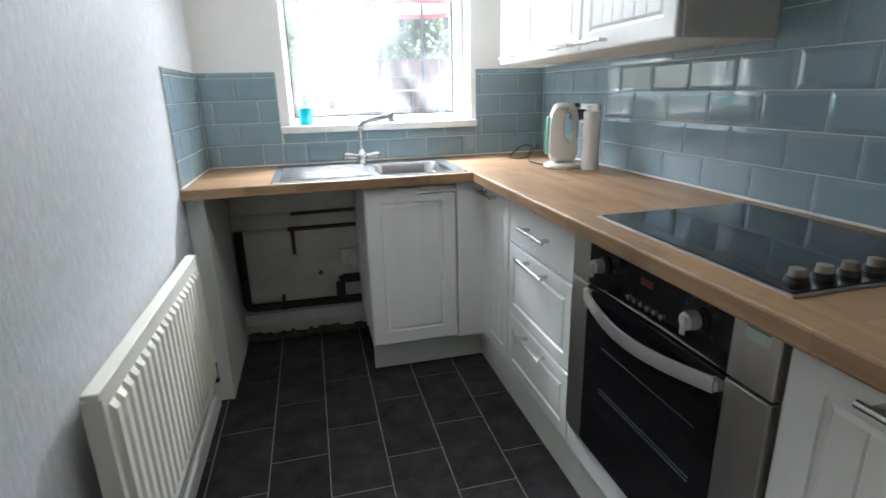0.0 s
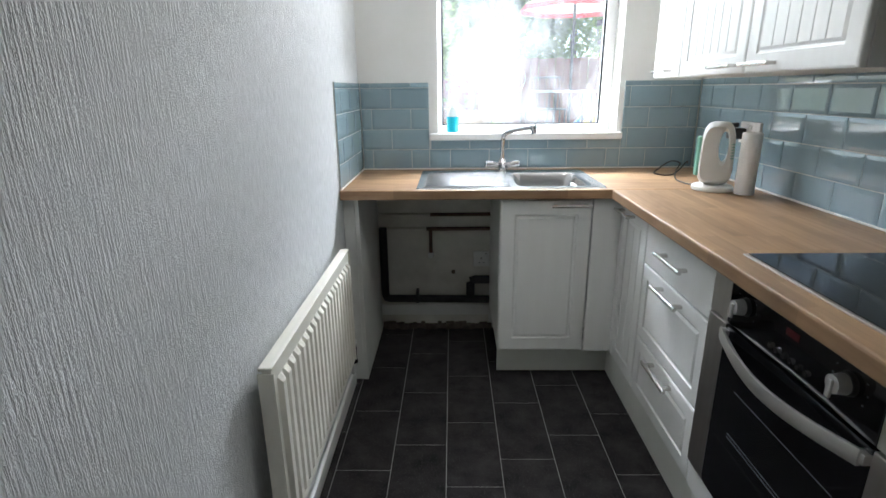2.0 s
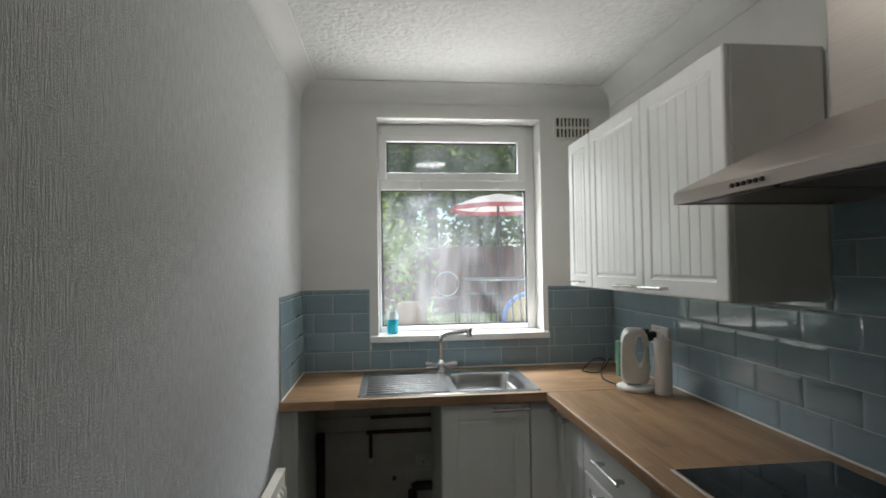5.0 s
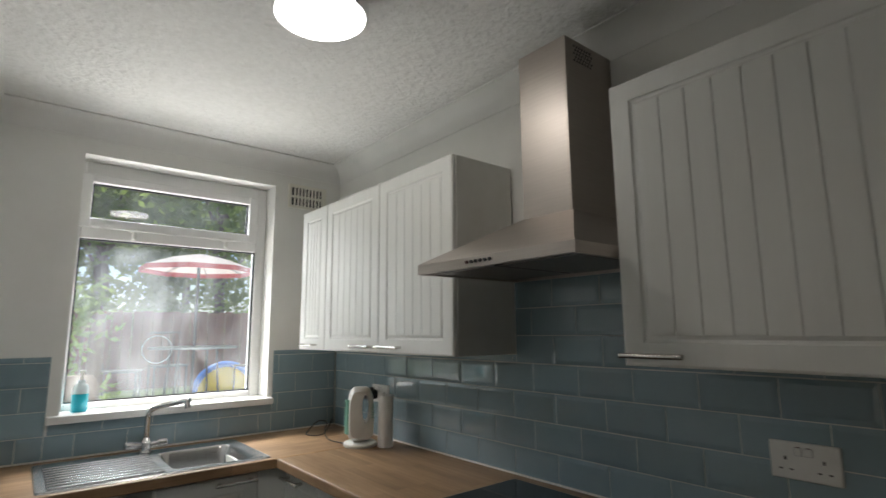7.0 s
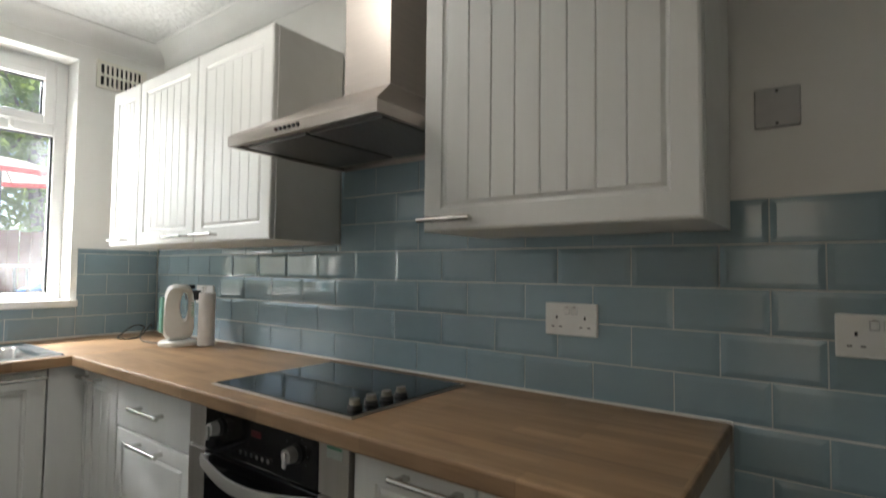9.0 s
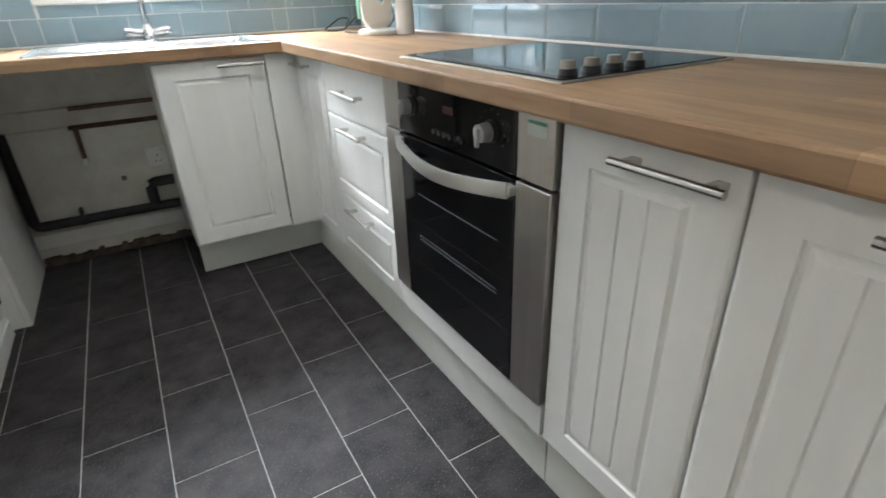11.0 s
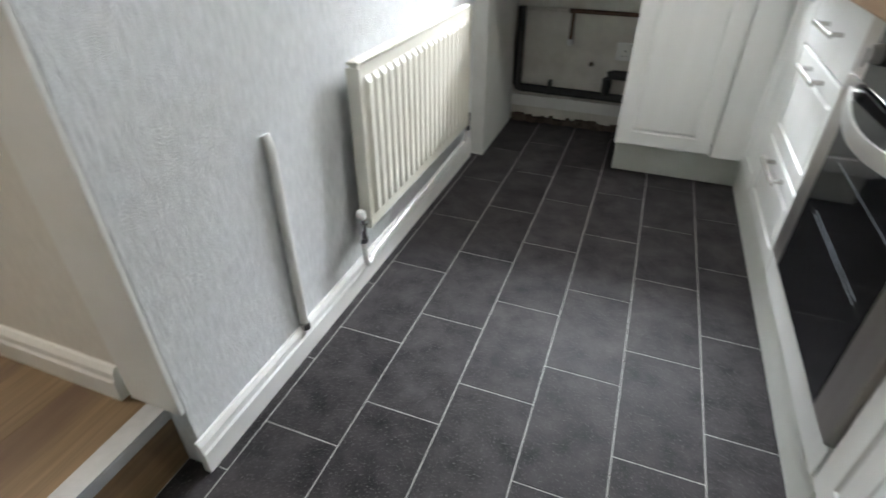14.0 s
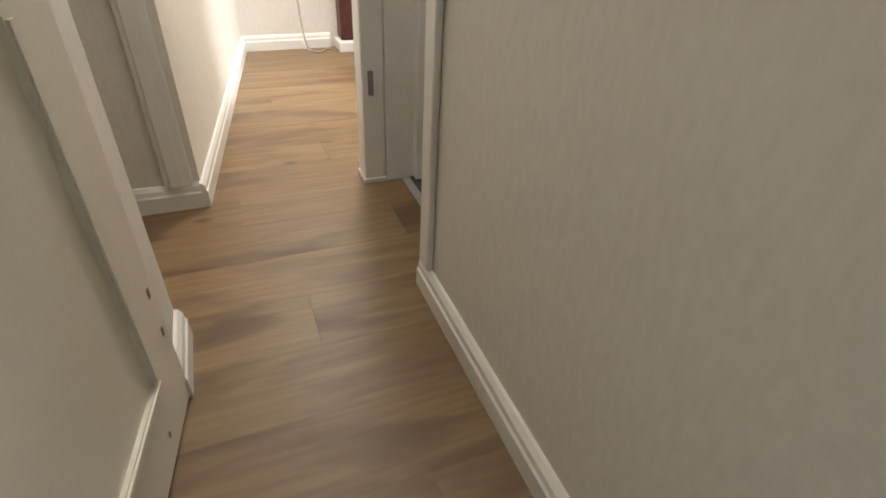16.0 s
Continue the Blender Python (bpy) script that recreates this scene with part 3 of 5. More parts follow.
def panel_front(axis, plane, u0, u1, z0, z1, border=0.06, grooves=0, thick=0.019, plain=False):
    """A cabinet front: rounded slab, sunk moulding and, where asked, upright bead grooves in the panel."""
    f = to_world(axis, plane)
    bm = B()
    g = 0.002
    u0, u1 = min(u0, u1) + g, max(u0, u1) - g
    z0, z1 = z0 + g, z1 - g

    def ring(i, d):
        return [bm.verts.new(f(u, w, d)) for u, w in ((u0 + i, z0 + i), (u1 - i, z0 + i), (u1 - i, z1 - i), (u0 + i, z1 - i))]

    rings = [ring(0, -thick), ring(0, -0.006), ring(0.002, -0.002), ring(0.007, 0.0)]
    if not plain:
        rings += [ring(border, 0.0), ring(border + 0.003, -0.0045), ring(border + 0.009, -0.006), ring(border + 0.018, -0.001)]
    for a, b in zip(rings, rings[1:]):
        for k in range(4):
            bm.faces.new((a[k], a[(k + 1) % 4], b[(k + 1) % 4], b[k]))
    bm.faces.new(rings[0][::-1])
    last = rings[-1]
    if plain or not grooves:
        bm.faces.new(last)
    else:
        i = border + 0.018
        a0, a1, c0, c1 = u0 + i, u1 - i, z0 + i, z1 - i
        us = [(a0, -0.001)]
        for k in range(1, grooves + 1):
            uc = a0 + (a1 - a0) * k / (grooves + 1)
            us += [(uc - 0.003, -0.001), (uc, -0.0045), (uc + 0.003, -0.001)]
        us.append((a1, -0.001))
        lo = [bm.verts.new(f(u, c0, d)) for u, d in us]
        hi = [bm.verts.new(f(u, c1, d)) for u, d in us]
        for k in range(len(us) - 1):
            bm.faces.new((lo[k], lo[k + 1], hi[k + 1], hi[k]))
    bmesh.ops.remove_doubles(bm, verts=bm.verts, dist=0.00005)
    bmesh.ops.recalc_face_normals(bm, faces=bm.faces)
    return bm


def bar_handle(axis, plane, uc, z, length, parent, up=False):
    """A satin bar handle on two square posts."""
    f = to_world(axis, plane)
    bm = B()
    a = (uc - length / 2, z) if not up else (uc, z - length / 2)
    b = (uc + length / 2, z) if not up else (uc, z + length / 2)
    rod(bm, f(a[0], a[1], 0.032), f(b[0], b[1], 0.032), 0.0065)
    for k in (0.13, 0.87):
        u, w = a[0] + (b[0] - a[0]) * k, a[1] + (b[1] - a[1]) * k
        p, q = f(u - 0.009, w - 0.005, -0.001), f(u + 0.009, w + 0.005, 0.031)
        box(bm, p.x, p.y, p.z, q.x, q.y, q.z, 0.0015)
    return part("handle", bm, M_NICKEL, parent, "satin nickel bar handle", smooth=True)


# sink base unit
cab = thing("base_cabinet", (0.89, -0.3, 0), "white base cabinet with panelled door under the sink", "cabinet", "base cabinets")
bm = B()
box(bm, 0.674, -0.555, 0.155, 0.692, -0.02, WT - WT_T)
box(bm, 1.045, -0.555, 0.15, 1.063, -0.02, WT - WT_T)
box(bm, 0.692, -0.555, 0.15, 1.045, -0.02, 0.168)
box(bm, 0.692, -0.555, WT - WT_T - 0.06, 1.045, -0.537, WT - WT_T)
part("body", bm, M_CARCASS, cab)
d = part("door", panel_front("y", -0.575, 0.674, 1.062, 0.16, 0.862, 0.06, 0), M_DOOR, cab)
bar_handle("y", -0.575, 0.968, 0.84, 0.165, d)
bm = B()
box(bm, 1.065, -0.573, 0.155, FRONT + 0.018, -0.555, 0.868, 0.002)
box(bm, FRONT, -0.599, 0.155, FRONT + 0.018, -0.573, 0.868, 0.002)
part("filler", bm, M_DOOR, cab)
bm = B()
box(bm, 0.682, -0.478, 0.0, FRONT + 0.021, -0.460, 0.157, 0.001)
part("plinth", bm, M_PLINTH, cab)

# end panel beside the radiator
bm = B()
box(bm, 0.052, -0.560, 0.0, 0.070, -0.03, WT - WT_T, 0.001)
ep = thing("end_panel", (0.06, -0.3, 0), "white end panel and filler holding up the worktop", "panel")
part("side_panel", bm, M_CARCASS, ep)
bm = B()
box(bm, 0.003, -0.558, 0.0, 0.051, -0.542, WT - WT_T, 0.001)
part("filler", bm, M_CARCASS, ep)


def base_unit(y0, y1, label, depth=0.53):
    """An empty carcass along the east wall, from y1 (north) to y0 (south)."""
    c = thing("base_cabinet", (1.45, (y0 + y1) / 2, 0), label, "cabinet", "base cabinets")
    bm = B()
    x0, x1, top = FRONT + 0.021, EAST - 0.03, WT - WT_T
    box(bm, x0, y0, 0.15, x1, y0 + 0.018, top)
    box(bm, x0, y1 - 0.018, 0.15, x1, y1, top)
    box(bm, x0, y0 + 0.018, 0.15, x1, y1 - 0.018, 0.168)
    box(bm, x0, y0 + 0.018, top - 0.04, x0 + 0.06, y1 - 0.018, top)
    box(bm, x1 - 0.008, y0 + 0.018, 0.168, x1, y1 - 0.018, top)
    part("body", bm, M_CARCASS, c)
    bm = B()
    box(bm, FRONT + 0.022, y0, 0.0, FRONT + 0.04, y1, 0.149, 0.001)
    part("plinth", bm, M_PLINTH, c)
    return c


corner = base_unit(-0.877, -0.58, "white corner base cabinet with a narrow panelled door")
d = part("door", panel_front("x", FRONT, -0.877, -0.60, 0.155, 0.862, 0.055, 1), M_DOOR, corner)
bar_handle("x", FRONT, -0.672, 0.826, 0.165, d)
bm = B()
box(bm, FRONT + 0.022, -0.579, 0.0, FRONT + 0.04, -0.460, 0.149, 0.001)
part("plinth", bm, M_PLINTH, corner)
drawers = base_unit(-1.398, -0.877, "white base cabinet with three drawers and bar handles")
for z0, z1, plain, hz in ((0.686, 0.862, True, 0.775), (0.395, 0.686, False, 0.655), (0.155, 0.395, False, 0.365)):
    d = part("drawer_front", panel_front("x", FRONT, -1.398, -0.877, z0, z1, 0.048, 0, plain=plain), M_DOOR, drawers)
    bar_handle("x", FRONT, -1.142, hz, 0.2, d)
housing = base_unit(-2.082, -1.398, "white oven housing below the worktop", )
bm = B()
box(bm, FRONT, -2.080, 0.155, FRONT + 0.018, -1.40, 0.238, 0.002)
part("filler", bm, M_DOOR, housing)
u1 = base_unit(-2.408, -2.086, "white base cabinet with a grooved panel door")
d = part("door", panel_front("x", FRONT, -2.408, -2.086, 0.155, 0.862, 0.065, 2), M_DOOR, u1)
bar_handle("x", FRONT, -2.308, 0.828, 0.178, d)
u2 = base_unit(-2.734, -2.408, "white base cabinet with a grooved door at the worktop end")
d = part("door", panel_front("x", FRONT, -2.734, -2.408, 0.155, 0.862, 0.065, 2), M_DOOR, u2)
bar_handle("x", FRONT, -2.634, 0.828, 0.174, d)
bm = B()
box(bm, FRONT + 0.002, -2.753, 0.0, EAST - 0.012, -2.735, WT - WT_T, 0.001)
part("end_panel", bm, M_CARCASS, u2)

# ---- built-in oven ----
oven = thing("oven", (1.45, -1.74, 0.24), "built-in electric oven with black glass door and steel trims", "oven")
OF = FRONT - 0.004
bm = B()
box(bm, OF + 0.02, -2.05, 0.242, EAST - 0.06, -1.43, 0.862)
part("body", bm, M_BLACK, oven)
bm = B()
box(bm, OF - 0.004, -1.980, 0.735, OF + 0.02, -1.490, 0.864, 0.002)
fascia = part("control_panel", bm, M_BLACKGLASS, oven, "black glass control panel")
for y0, y1 in ((-1.489, -1.402), (-2.080, -1.981)):
    bm = B()
    box(bm, OF - 0.004, y0, 0.735, OF + 0.02, y1, 0.864, 0.002)
    part("trim", bm, M_OVENSTEEL, fascia, "brushed steel trim")
for ky in (-1.563, -1.900):
    bm = B()
    rod(bm, (OF - 0.004, ky, 0.806), (OF - 0.014, ky, 0.806), 0.023, 0.022, 28)
    part("knob_collar", bm, M_BLACK, fascia)
    bm = B()
    rod(bm, (OF - 0.013, ky, 0.806), (OF - 0.036, ky, 0.806), 0.0195, 0.0175, 28)
    box(bm, OF - 0.043, ky - 0.006, 0.779, OF - 0.036, ky + 0.006, 0.817, 0.003)
    part("knob", bm, M_KNOB, fascia, "satin metal knob", smooth=True)
bm = B()
box(bm, OF - 0.0055, -1.757, 0.812, OF - 0.004, -1.715, 0.828)
part("display", bm, M_LEDRED, fascia, "small dark red clock display")
for k in range(6):
    bm = B()
    rod(bm, (OF - 0.003, -1.675 - 0.024 * k, 0.764), (OF - 0.009, -1.675 - 0.024 * k, 0.764), 0.0065, n=12)
    part("button", bm, M_CHROME, fascia, "round chrome button", smooth=True)
for ky in (-1.563, -1.900):
    bm = B()
    for a in range(9):
        an = radians(-30 + a * 30)
        cy, cz = ky + 0.042 * math.cos(an), 0.806 + 0.042 * math.sin(an)
        box(bm, OF - 0.0048, cy - 0.002, cz - 0.0009, OF - 0.004, cy + 0.002, cz + 0.0009)
    part("dial_marks", bm, M_SHELF, fascia, "small pale dial marks")
bm = B()
box(bm, OF - 0.006, -1.980, 0.245, OF + 0.02, -1.490, 0.729, 0.003)
odoor = part("door", bm, M_BLACKGLASS, oven, "black glass oven door")
for y0, y1 in ((-1.489, -1.402), (-2.080, -1.981)):
    bm = B()
    box(bm, OF - 0.006, y0, 0.245, OF + 0.02, y1, 0.729, 0.003)
    part("trim", bm, M_OVENSTEEL, odoor, "brushed steel trim")
bm = B()
hp = []
for k in range(17):
    t = k / 16
    hp.append((OF - 0.018 - 0.034 * math.sin(math.pi * t), -1.497 - 0.476 * t, 0.708 - 0.018 * math.sin(math.pi * t)))
rows = []
for p in hp:
    rows.append([bm.verts.new((p[0] + a, p[1], p[2] + b)) for a, b in ((0.003, -0.0155), (-0.004, -0.0165), (-0.0055, 0), (-0.004, 0.0165), (0.003, 0.0155))])
for a, b in zip(rows, rows[1:]):
    for k in range(5):
        bm.faces.new((a[k], a[(k + 1) % 5], b[(k + 1) % 5], b[k]))
bm.faces.new(rows[0])
bm.faces.new(rows[-1][::-1])
for yy in (-1.501, -1.970):
    box(bm, OF - 0.02, yy - 0.012, 0.698, OF - 0.002, yy + 0.012, 0.718, 0.002)
bmesh.ops.recalc_face_normals(bm, faces=bm.faces)
part("handle", bm, M_BAND, odoor, "flat curved satin metal bow handle", smooth=True)
for zz in (0.582, 0.462, 0.452):
    bm = B()
    for q in range(14):
        box(bm, OF - 0.0068, -1.60 - 0.025 * q, zz - 0.0008, OF - 0.006, -1.577 - 0.025 * q, zz + 0.0008)
    part("shelf_line", bm, M_SHELF, odoor, "dashed pale shelf marks on the glass")
bm = B()
box(bm, OF - 0.0055, -2.062, 0.822, OF - 0.004, -2.01, 0.850)
st = part("sticker", bm, M_STICKER, fascia, "pale green energy sticker with unreadable lines")
bm = B()
box(bm, OF - 0.0062, -2.060, 0.843, OF - 0.0055, -2.012, 0.849)
part("band", bm, M_STICKER2, st)

# ---- ceramic hob ----
hob = thing("hob", (1.44, -1.77, WT), "black ceramic glass hob with steel rim let into worktop", "hob")
HX0, HX1, HY0, HY1 = 1.195, 1.655, -2.066, -1.476
bm = B()
box(bm, HX0, HY0, WT - 0.001, HX1, HY1, WT + 0.004, 0.002)
part("rim", bm, M_STEEL, hob, "brushed steel rim")
bm = B()
box(bm, HX0 + 0.009, HY0 + 0.009, WT + 0.002, HX1 - 0.009, HY1 - 0.009, WT + 0.0065, 0.001)
part("glass", bm, M_BLACKGLASS, hob)
for k in range(4):
    x, y = 1.250 + 0.056 * k, -2.019
    bm = B()
    rod(bm, (x, y, WT + 0.006), (x, y, WT + 0.017), 0.0185, 0.0165, 24)
    kn = part("knob", bm, M_BLACK, hob, "black control knob", smooth=True)
    bm = B()
    rod(bm, (x, y, WT + 0.0165), (x, y, WT + 0.030), 0.0138, 0.0125, 24)
    part("cap", bm, M_CAP, kn, "satin beige metal cap", smooth=True)


# ---- wall cabinets ----
WX = 1.395
WZ0, WZ1 = 1.347, 2.082


def wall_unit(y0, y1, doors, label):
    c = thing("wall_cabinet", (1.57, (y0 + y1) / 2, WZ0), label, "cabinet", "wall cabinets")
    bm = B()
    box(bm, WX + 0.021, y0, WZ0 + 0.002, EAST - 0.012, y1, WZ1 - 0.002, 0.001)
    part("body", bm, M_CARCASS, c)
    for a, b, gr, hy, hl in doors:
        d = part("door", panel_front("x", WX, a, b, WZ0, WZ1, 0.055, gr), M_DOOR, c)
        bar_handle("x", WX, hy, WZ0 + 0.028, hl, d)
    return c


wall_unit(-0.475, -0.190, [(-0.475, -0.190, 3, -0.335, 0.14)], "white wall cabinet with a narrow grooved door")
wall_unit(-1.455, -0.476, [(-0.965, -0.476, 5, -0.86, 0.155), (-1.455, -0.967, 5, -1.07, 0.155)], "white double wall cabinet with grooved panel doors")
wall_unit(-2.760, -2.104, [(-2.760, -2.104, 7, -2.19, 0.155)], "white wall cabinet with wide grooved panel door")

# ---- cooker hood ----
hood = thing("cooker_hood", (1.5, -1.78, 1.60), "brushed steel chimney cooker hood with pyramid canopy", "cooker hood")
HY_0, HY_1, HXF = -2.098, -1.472, 1.228
CY0, CY1, CXF = -1.93, -1.738, 1.455
bm = B()


def loop(z, x0, x1, y0, y1):
    return [bm.verts.new(p) for p in ((x0, y0, z), (x1, y0, z), (x1, y1, z), (x0, y1, z))]


ls = [loop(1.620, HXF, EAST - 0.01, HY_0, HY_1), loop(1.651, HXF, EAST - 0.01, HY_0, HY_1),
      loop(1.659, HXF + 0.01, EAST - 0.01, HY_0 + 0.01, HY_1 - 0.01), loop(1.788, CXF - 0.004, EAST - 0.01, CY0 - 0.004, CY1 + 0.004)]
for a, b in zip(ls, ls[1:]):
    for k in range(4):
        bm.faces.new((a[k], a[(k + 1) % 4], b[(k + 1) % 4], b[k]))
bm.faces.new(ls[-1])
ri = loop(1.620, HXF + 0.012, EAST - 0.02, HY_0 + 0.012, HY_1 - 0.012)
rt = loop(1.632, HXF + 0.012, EAST - 0.02, HY_0 + 0.012, HY_1 - 0.012)
for a, b in ((ls[0], ri), (ri, rt)):
    for k in range(4):
        bm.faces.new((a[k], b[k], b[(k + 1) % 4], a[(k + 1) % 4]))
bm.faces.new(rt[::-1])
bmesh.ops.recalc_face_normals(bm, faces=bm.faces)
canopy = part("canopy", bm, M_STEEL, hood)
bm = B()
box(bm, CXF, CY0, 1.783, EAST - 0.012, CY1, 2.345, 0.002)
flue = part("flue", bm, M_STEEL, hood)
bm = B()
for r in range(5):
    for k in range(7):
        yy = CY0 - 0.0005
        cx = CXF + 0.045 + 0.014 * k + (0.007 if r % 2 else 0)
        rod(bm, (cx, yy - 0.0005, 2.275 + 0.012 * r), (cx, yy + 0.003, 2.275 + 0.012 * r), 0.0045, n=8)
part("vent_holes", bm, M_BLACK, flue, "punched vent holes")
for k in range(6):
    bm = B()
    yy = -1.715 - 0.019 * k
    rod(bm, (HXF + 0.001, yy, 1.636), (HXF - 0.005, yy, 1.636), 0.0052, n=14)
    part("button", bm, M_BLACK if k else M_DKRED, canopy, "small control button")
for k in range(2):
    bm = B()
    y0 = HY_0 + 0.03 + k * 0.29
    box(bm, HXF + 0.05, y0, 1.622, EAST - 0.08, y0 + 0.275, 1.6315, 0.002)
    part("filter", bm, M_HOODUNDER, canopy, "grey metal grease filter")

# ---- sink and tap ----
sink = thing("sink", (0.74, -0.33, WT), "stainless steel inset sink with ribbed drainer", "sink")
bm = B()
BX0, BX1, BY0, BY1 = 0.748, 1.068, -0.535, -0.165


def rect_ring(x0, x1, y0, y1, z, r, n=6):
    pts = []
    for cx, cy, a0 in ((x1 - r, y1 - r, 0), (x0 + r, y1 - r, 90), (x0 + r, y0 + r, 180), (x1 - r, y0 + r, 270)):
        for k in range(n + 1):
            a = radians(a0 + 90 * k / n)
            pts.append(bm.verts.new((cx + r * math.cos(a), cy + r * math.sin(a), z)))
    return pts


def bridge(a, b):
    for k in range(len(a)):
        bm.faces.new((a[k], a[(k + 1) % len(a)], b[(k + 1) % len(a)], b[k]))


o0 = rect_ring(SX0, SX1, SY0, SY1, WT + 0.0005, 0.02)
o1 = rect_ring(SX0 + 0.004, SX1 - 0.004, SY0 + 0.004, SY1 - 0.004, WT + 0.006, 0.02)
o2 = rect_ring(SX0 + 0.016, SX1 - 0.016, SY0 + 0.016, SY1 - 0.016, WT + 0.003, 0.02)
bridge(o0, o1)
bridge(o1, o2)
i0 = rect_ring(BX0, BX1, BY0, BY1, WT + 0.003, 0.05)
i1 = rect_ring(BX0 + 0.008, BX1 - 0.008, BY0 + 0.008, BY1 - 0.008, WT - 0.008, 0.05)
i2 = rect_ring(BX0 + 0.02, BX1 - 0.02, BY0 + 0.02, BY1 - 0.02, WT - 0.13, 0.05)
i3 = rect_ring(BX0 + 0.05, BX1 - 0.05, BY0 + 0.05, BY1 - 0.05, WT - 0.15, 0.04)
bridge(o2, i0)
bridge(i0, i1)
bridge(i1, i2)
bridge(i2, i3)
bm.faces.new(i3)
bmesh.ops.recalc_face_normals(bm, faces=bm.faces)
part("bowl", bm, M_SINK, sink, smooth=True)
for k in range(9):
    bm = B()
    yy = -0.530 + 0.043 * k
    box(bm, SX0 + 0.035, yy, WT + 0.0012, 0.718, yy + 0.019, WT + 0.0085, 0.003)
    part("drainer_rib", bm, M_SINK, sink, smooth=True)
bm = B()
rod(bm, (0.908, -0.35, WT - 0.149), (0.908, -0.35, WT - 0.146), 0.04, n=24)
part("waste", bm, M_CHROME, sink, "chrome waste outlet", smooth=True)

tap = thing("tap", (0.72, -0.118, WT), "chrome kitchen mixer tap with barrel handles", "tap")
bm = B()
lathe(bm, (0.72, -0.118, WT + 0.003), [(0.03, 0), (0.03, 0.006), (0.022, 0.012), (0.02, 0.03), (0.024, 0.045), (0.018, 0.058), (0.0135, 0.066)], 24)
body = part("body", bm, M_CHROME, tap, smooth=True)
bm = B()
tube(bm, smooth_line([(0.72, -0.118, WT + 0.06), (0.72, -0.118, WT + 0.15), (0.727, -0.128, WT + 0.185), (0.76, -0.165, WT + 0.205), (0.835, -0.235, WT + 0.225), (0.858, -0.255, WT + 0.23)], 6), 0.0115, 12)
rod(bm, (0.847, -0.245, WT + 0.232), (0.853, -0.252, WT + 0.198), 0.014, 0.0125, 16)
part("spout", bm, M_CHROME, body, smooth=True)
for sgn in (-1, 1):
    bm = B()
    x0 = 0.72 + sgn * 0.02
    rod(bm, (x0, -0.118, WT + 0.036), (x0 + sgn * 0.045, -0.125, WT + 0.04), 0.014, 0.016)
    rod(bm, (x0 + sgn * 0.03, -0.122, WT + 0.04), (x0 + sgn * 0.062, -0.128, WT + 0.043), 0.0165, 0.0165, 20)
    rod(bm, (x0 + sgn * 0.062, -0.128, WT + 0.043), (x0 + sgn * 0.066, -0.1287, WT + 0.0434), 0.0165, 0.012, 20)
    part("handle", bm, M_CHROME, body, smooth=True)

# ---- kettle, kitchen roll, sockets on the worktop ----
KX, KY = 1.525, -0.615
ket = thing("kettle", (KX, KY, WT), "cream plastic jug kettle with a green water gauge", "kettle")
bm = B()
lathe(bm, (KX, KY, WT + 0.0005), [(0.076, 0), (0.079, 0.006), (0.077, 0.016), (0.066, 0.022)], 30)
part("base", bm, M_KETTLE, ket, smooth=True)
kr, kd = Vector((0.9, -0.44, 0)).normalized(), Vector((0.44, 0.9, 0)).normalized()
bm = B()
KN = 36


def kettle_ring(scale, inner, dep):
    """A closed loop of the jug's outline (or of the hole in its handle), set dep towards the viewer."""
    out = []
    for k in range(KN):
        a = 2 * math.pi * k / KN
        c_, s_ = math.cos(a), math.sin(a)
        if inner:
            u, w = 0.021 + 0.0165 * scale * c_, 0.152 + 0.060 * scale * s_
        else:
            u = math.copysign(abs(c_) ** 0.45, c_) * (0.068 - 0.013 * (s_ + 1) / 2) * scale
            w = 0.126 + math.copysign(abs(s_) ** 0.55, s_) * 0.122 * scale
        half = 0.060 - 0.034 * min(max((u + 0.02) / 0.07, 0), 1)
        p = Vector((KX, KY, WT + 0.021)) + kr * u + kd * (half * dep) + Vector((0, 0, w))
        out.append(bm.verts.new(p))
    return out


loops = [kettle_ring(1.0, True, -0.55), kettle_ring(1.18, True, -0.95), kettle_ring(0.86, False, -1.0), kettle_ring(0.97, False, -0.75), kettle_ring(1.0, False, -0.3),
         kettle_ring(1.0, False, 0.3), kettle_ring(0.97, False, 0.75), kettle_ring(0.86, False, 1.0), kettle_ring(1.18, True, 0.95), kettle_ring(1.0, True, 0.55)]
for a, b in zip(loops, loops[1:] + loops[:1]):
    for k in range(KN):
        bm.faces.new((a[k], a[(k + 1) % KN], b[(k + 1) % KN], b[k]))
bmesh.ops.recalc_face_normals(bm, faces=bm.faces)
kb = part("jug", bm, M_KETTLE, ket, smooth=True)
bm = B()
for k in range(6):
    c = Vector((KX, KY, WT + 0.165 - 0.011 * k + 0.02)) + kr * 0.056 - kd * 0.0275
    box(bm, c.x - 0.007, c.y - 0.003, c.z - 0.0018, c.x + 0.007, c.y + 0.003, c.z + 0.0018)
part("grip_ribs", bm, M_GREEN, kb, "small green grip ribs")
bm = B()
c = Vector((KX, KY, 0)) - kr * 0.064 - kd * 0.035
box(bm, c.x - 0.009, c.y - 0.014, WT + 0.06, c.x + 0.009, c.y + 0.014, WT + 0.215, 0.006)
part("water_gauge", bm, M_GREEN, kb, "green translucent water gauge")
bm = B()
c = Vector((KX, KY, 0)) + kr * 0.05
box(bm, c.x - 0.011, c.y - 0.011, WT + 0.248, c.x + 0.011, c.y + 0.011, WT + 0.266, 0.005)
part("switch", bm, M_BLACK, kb, "dark lid button")
bm = B()
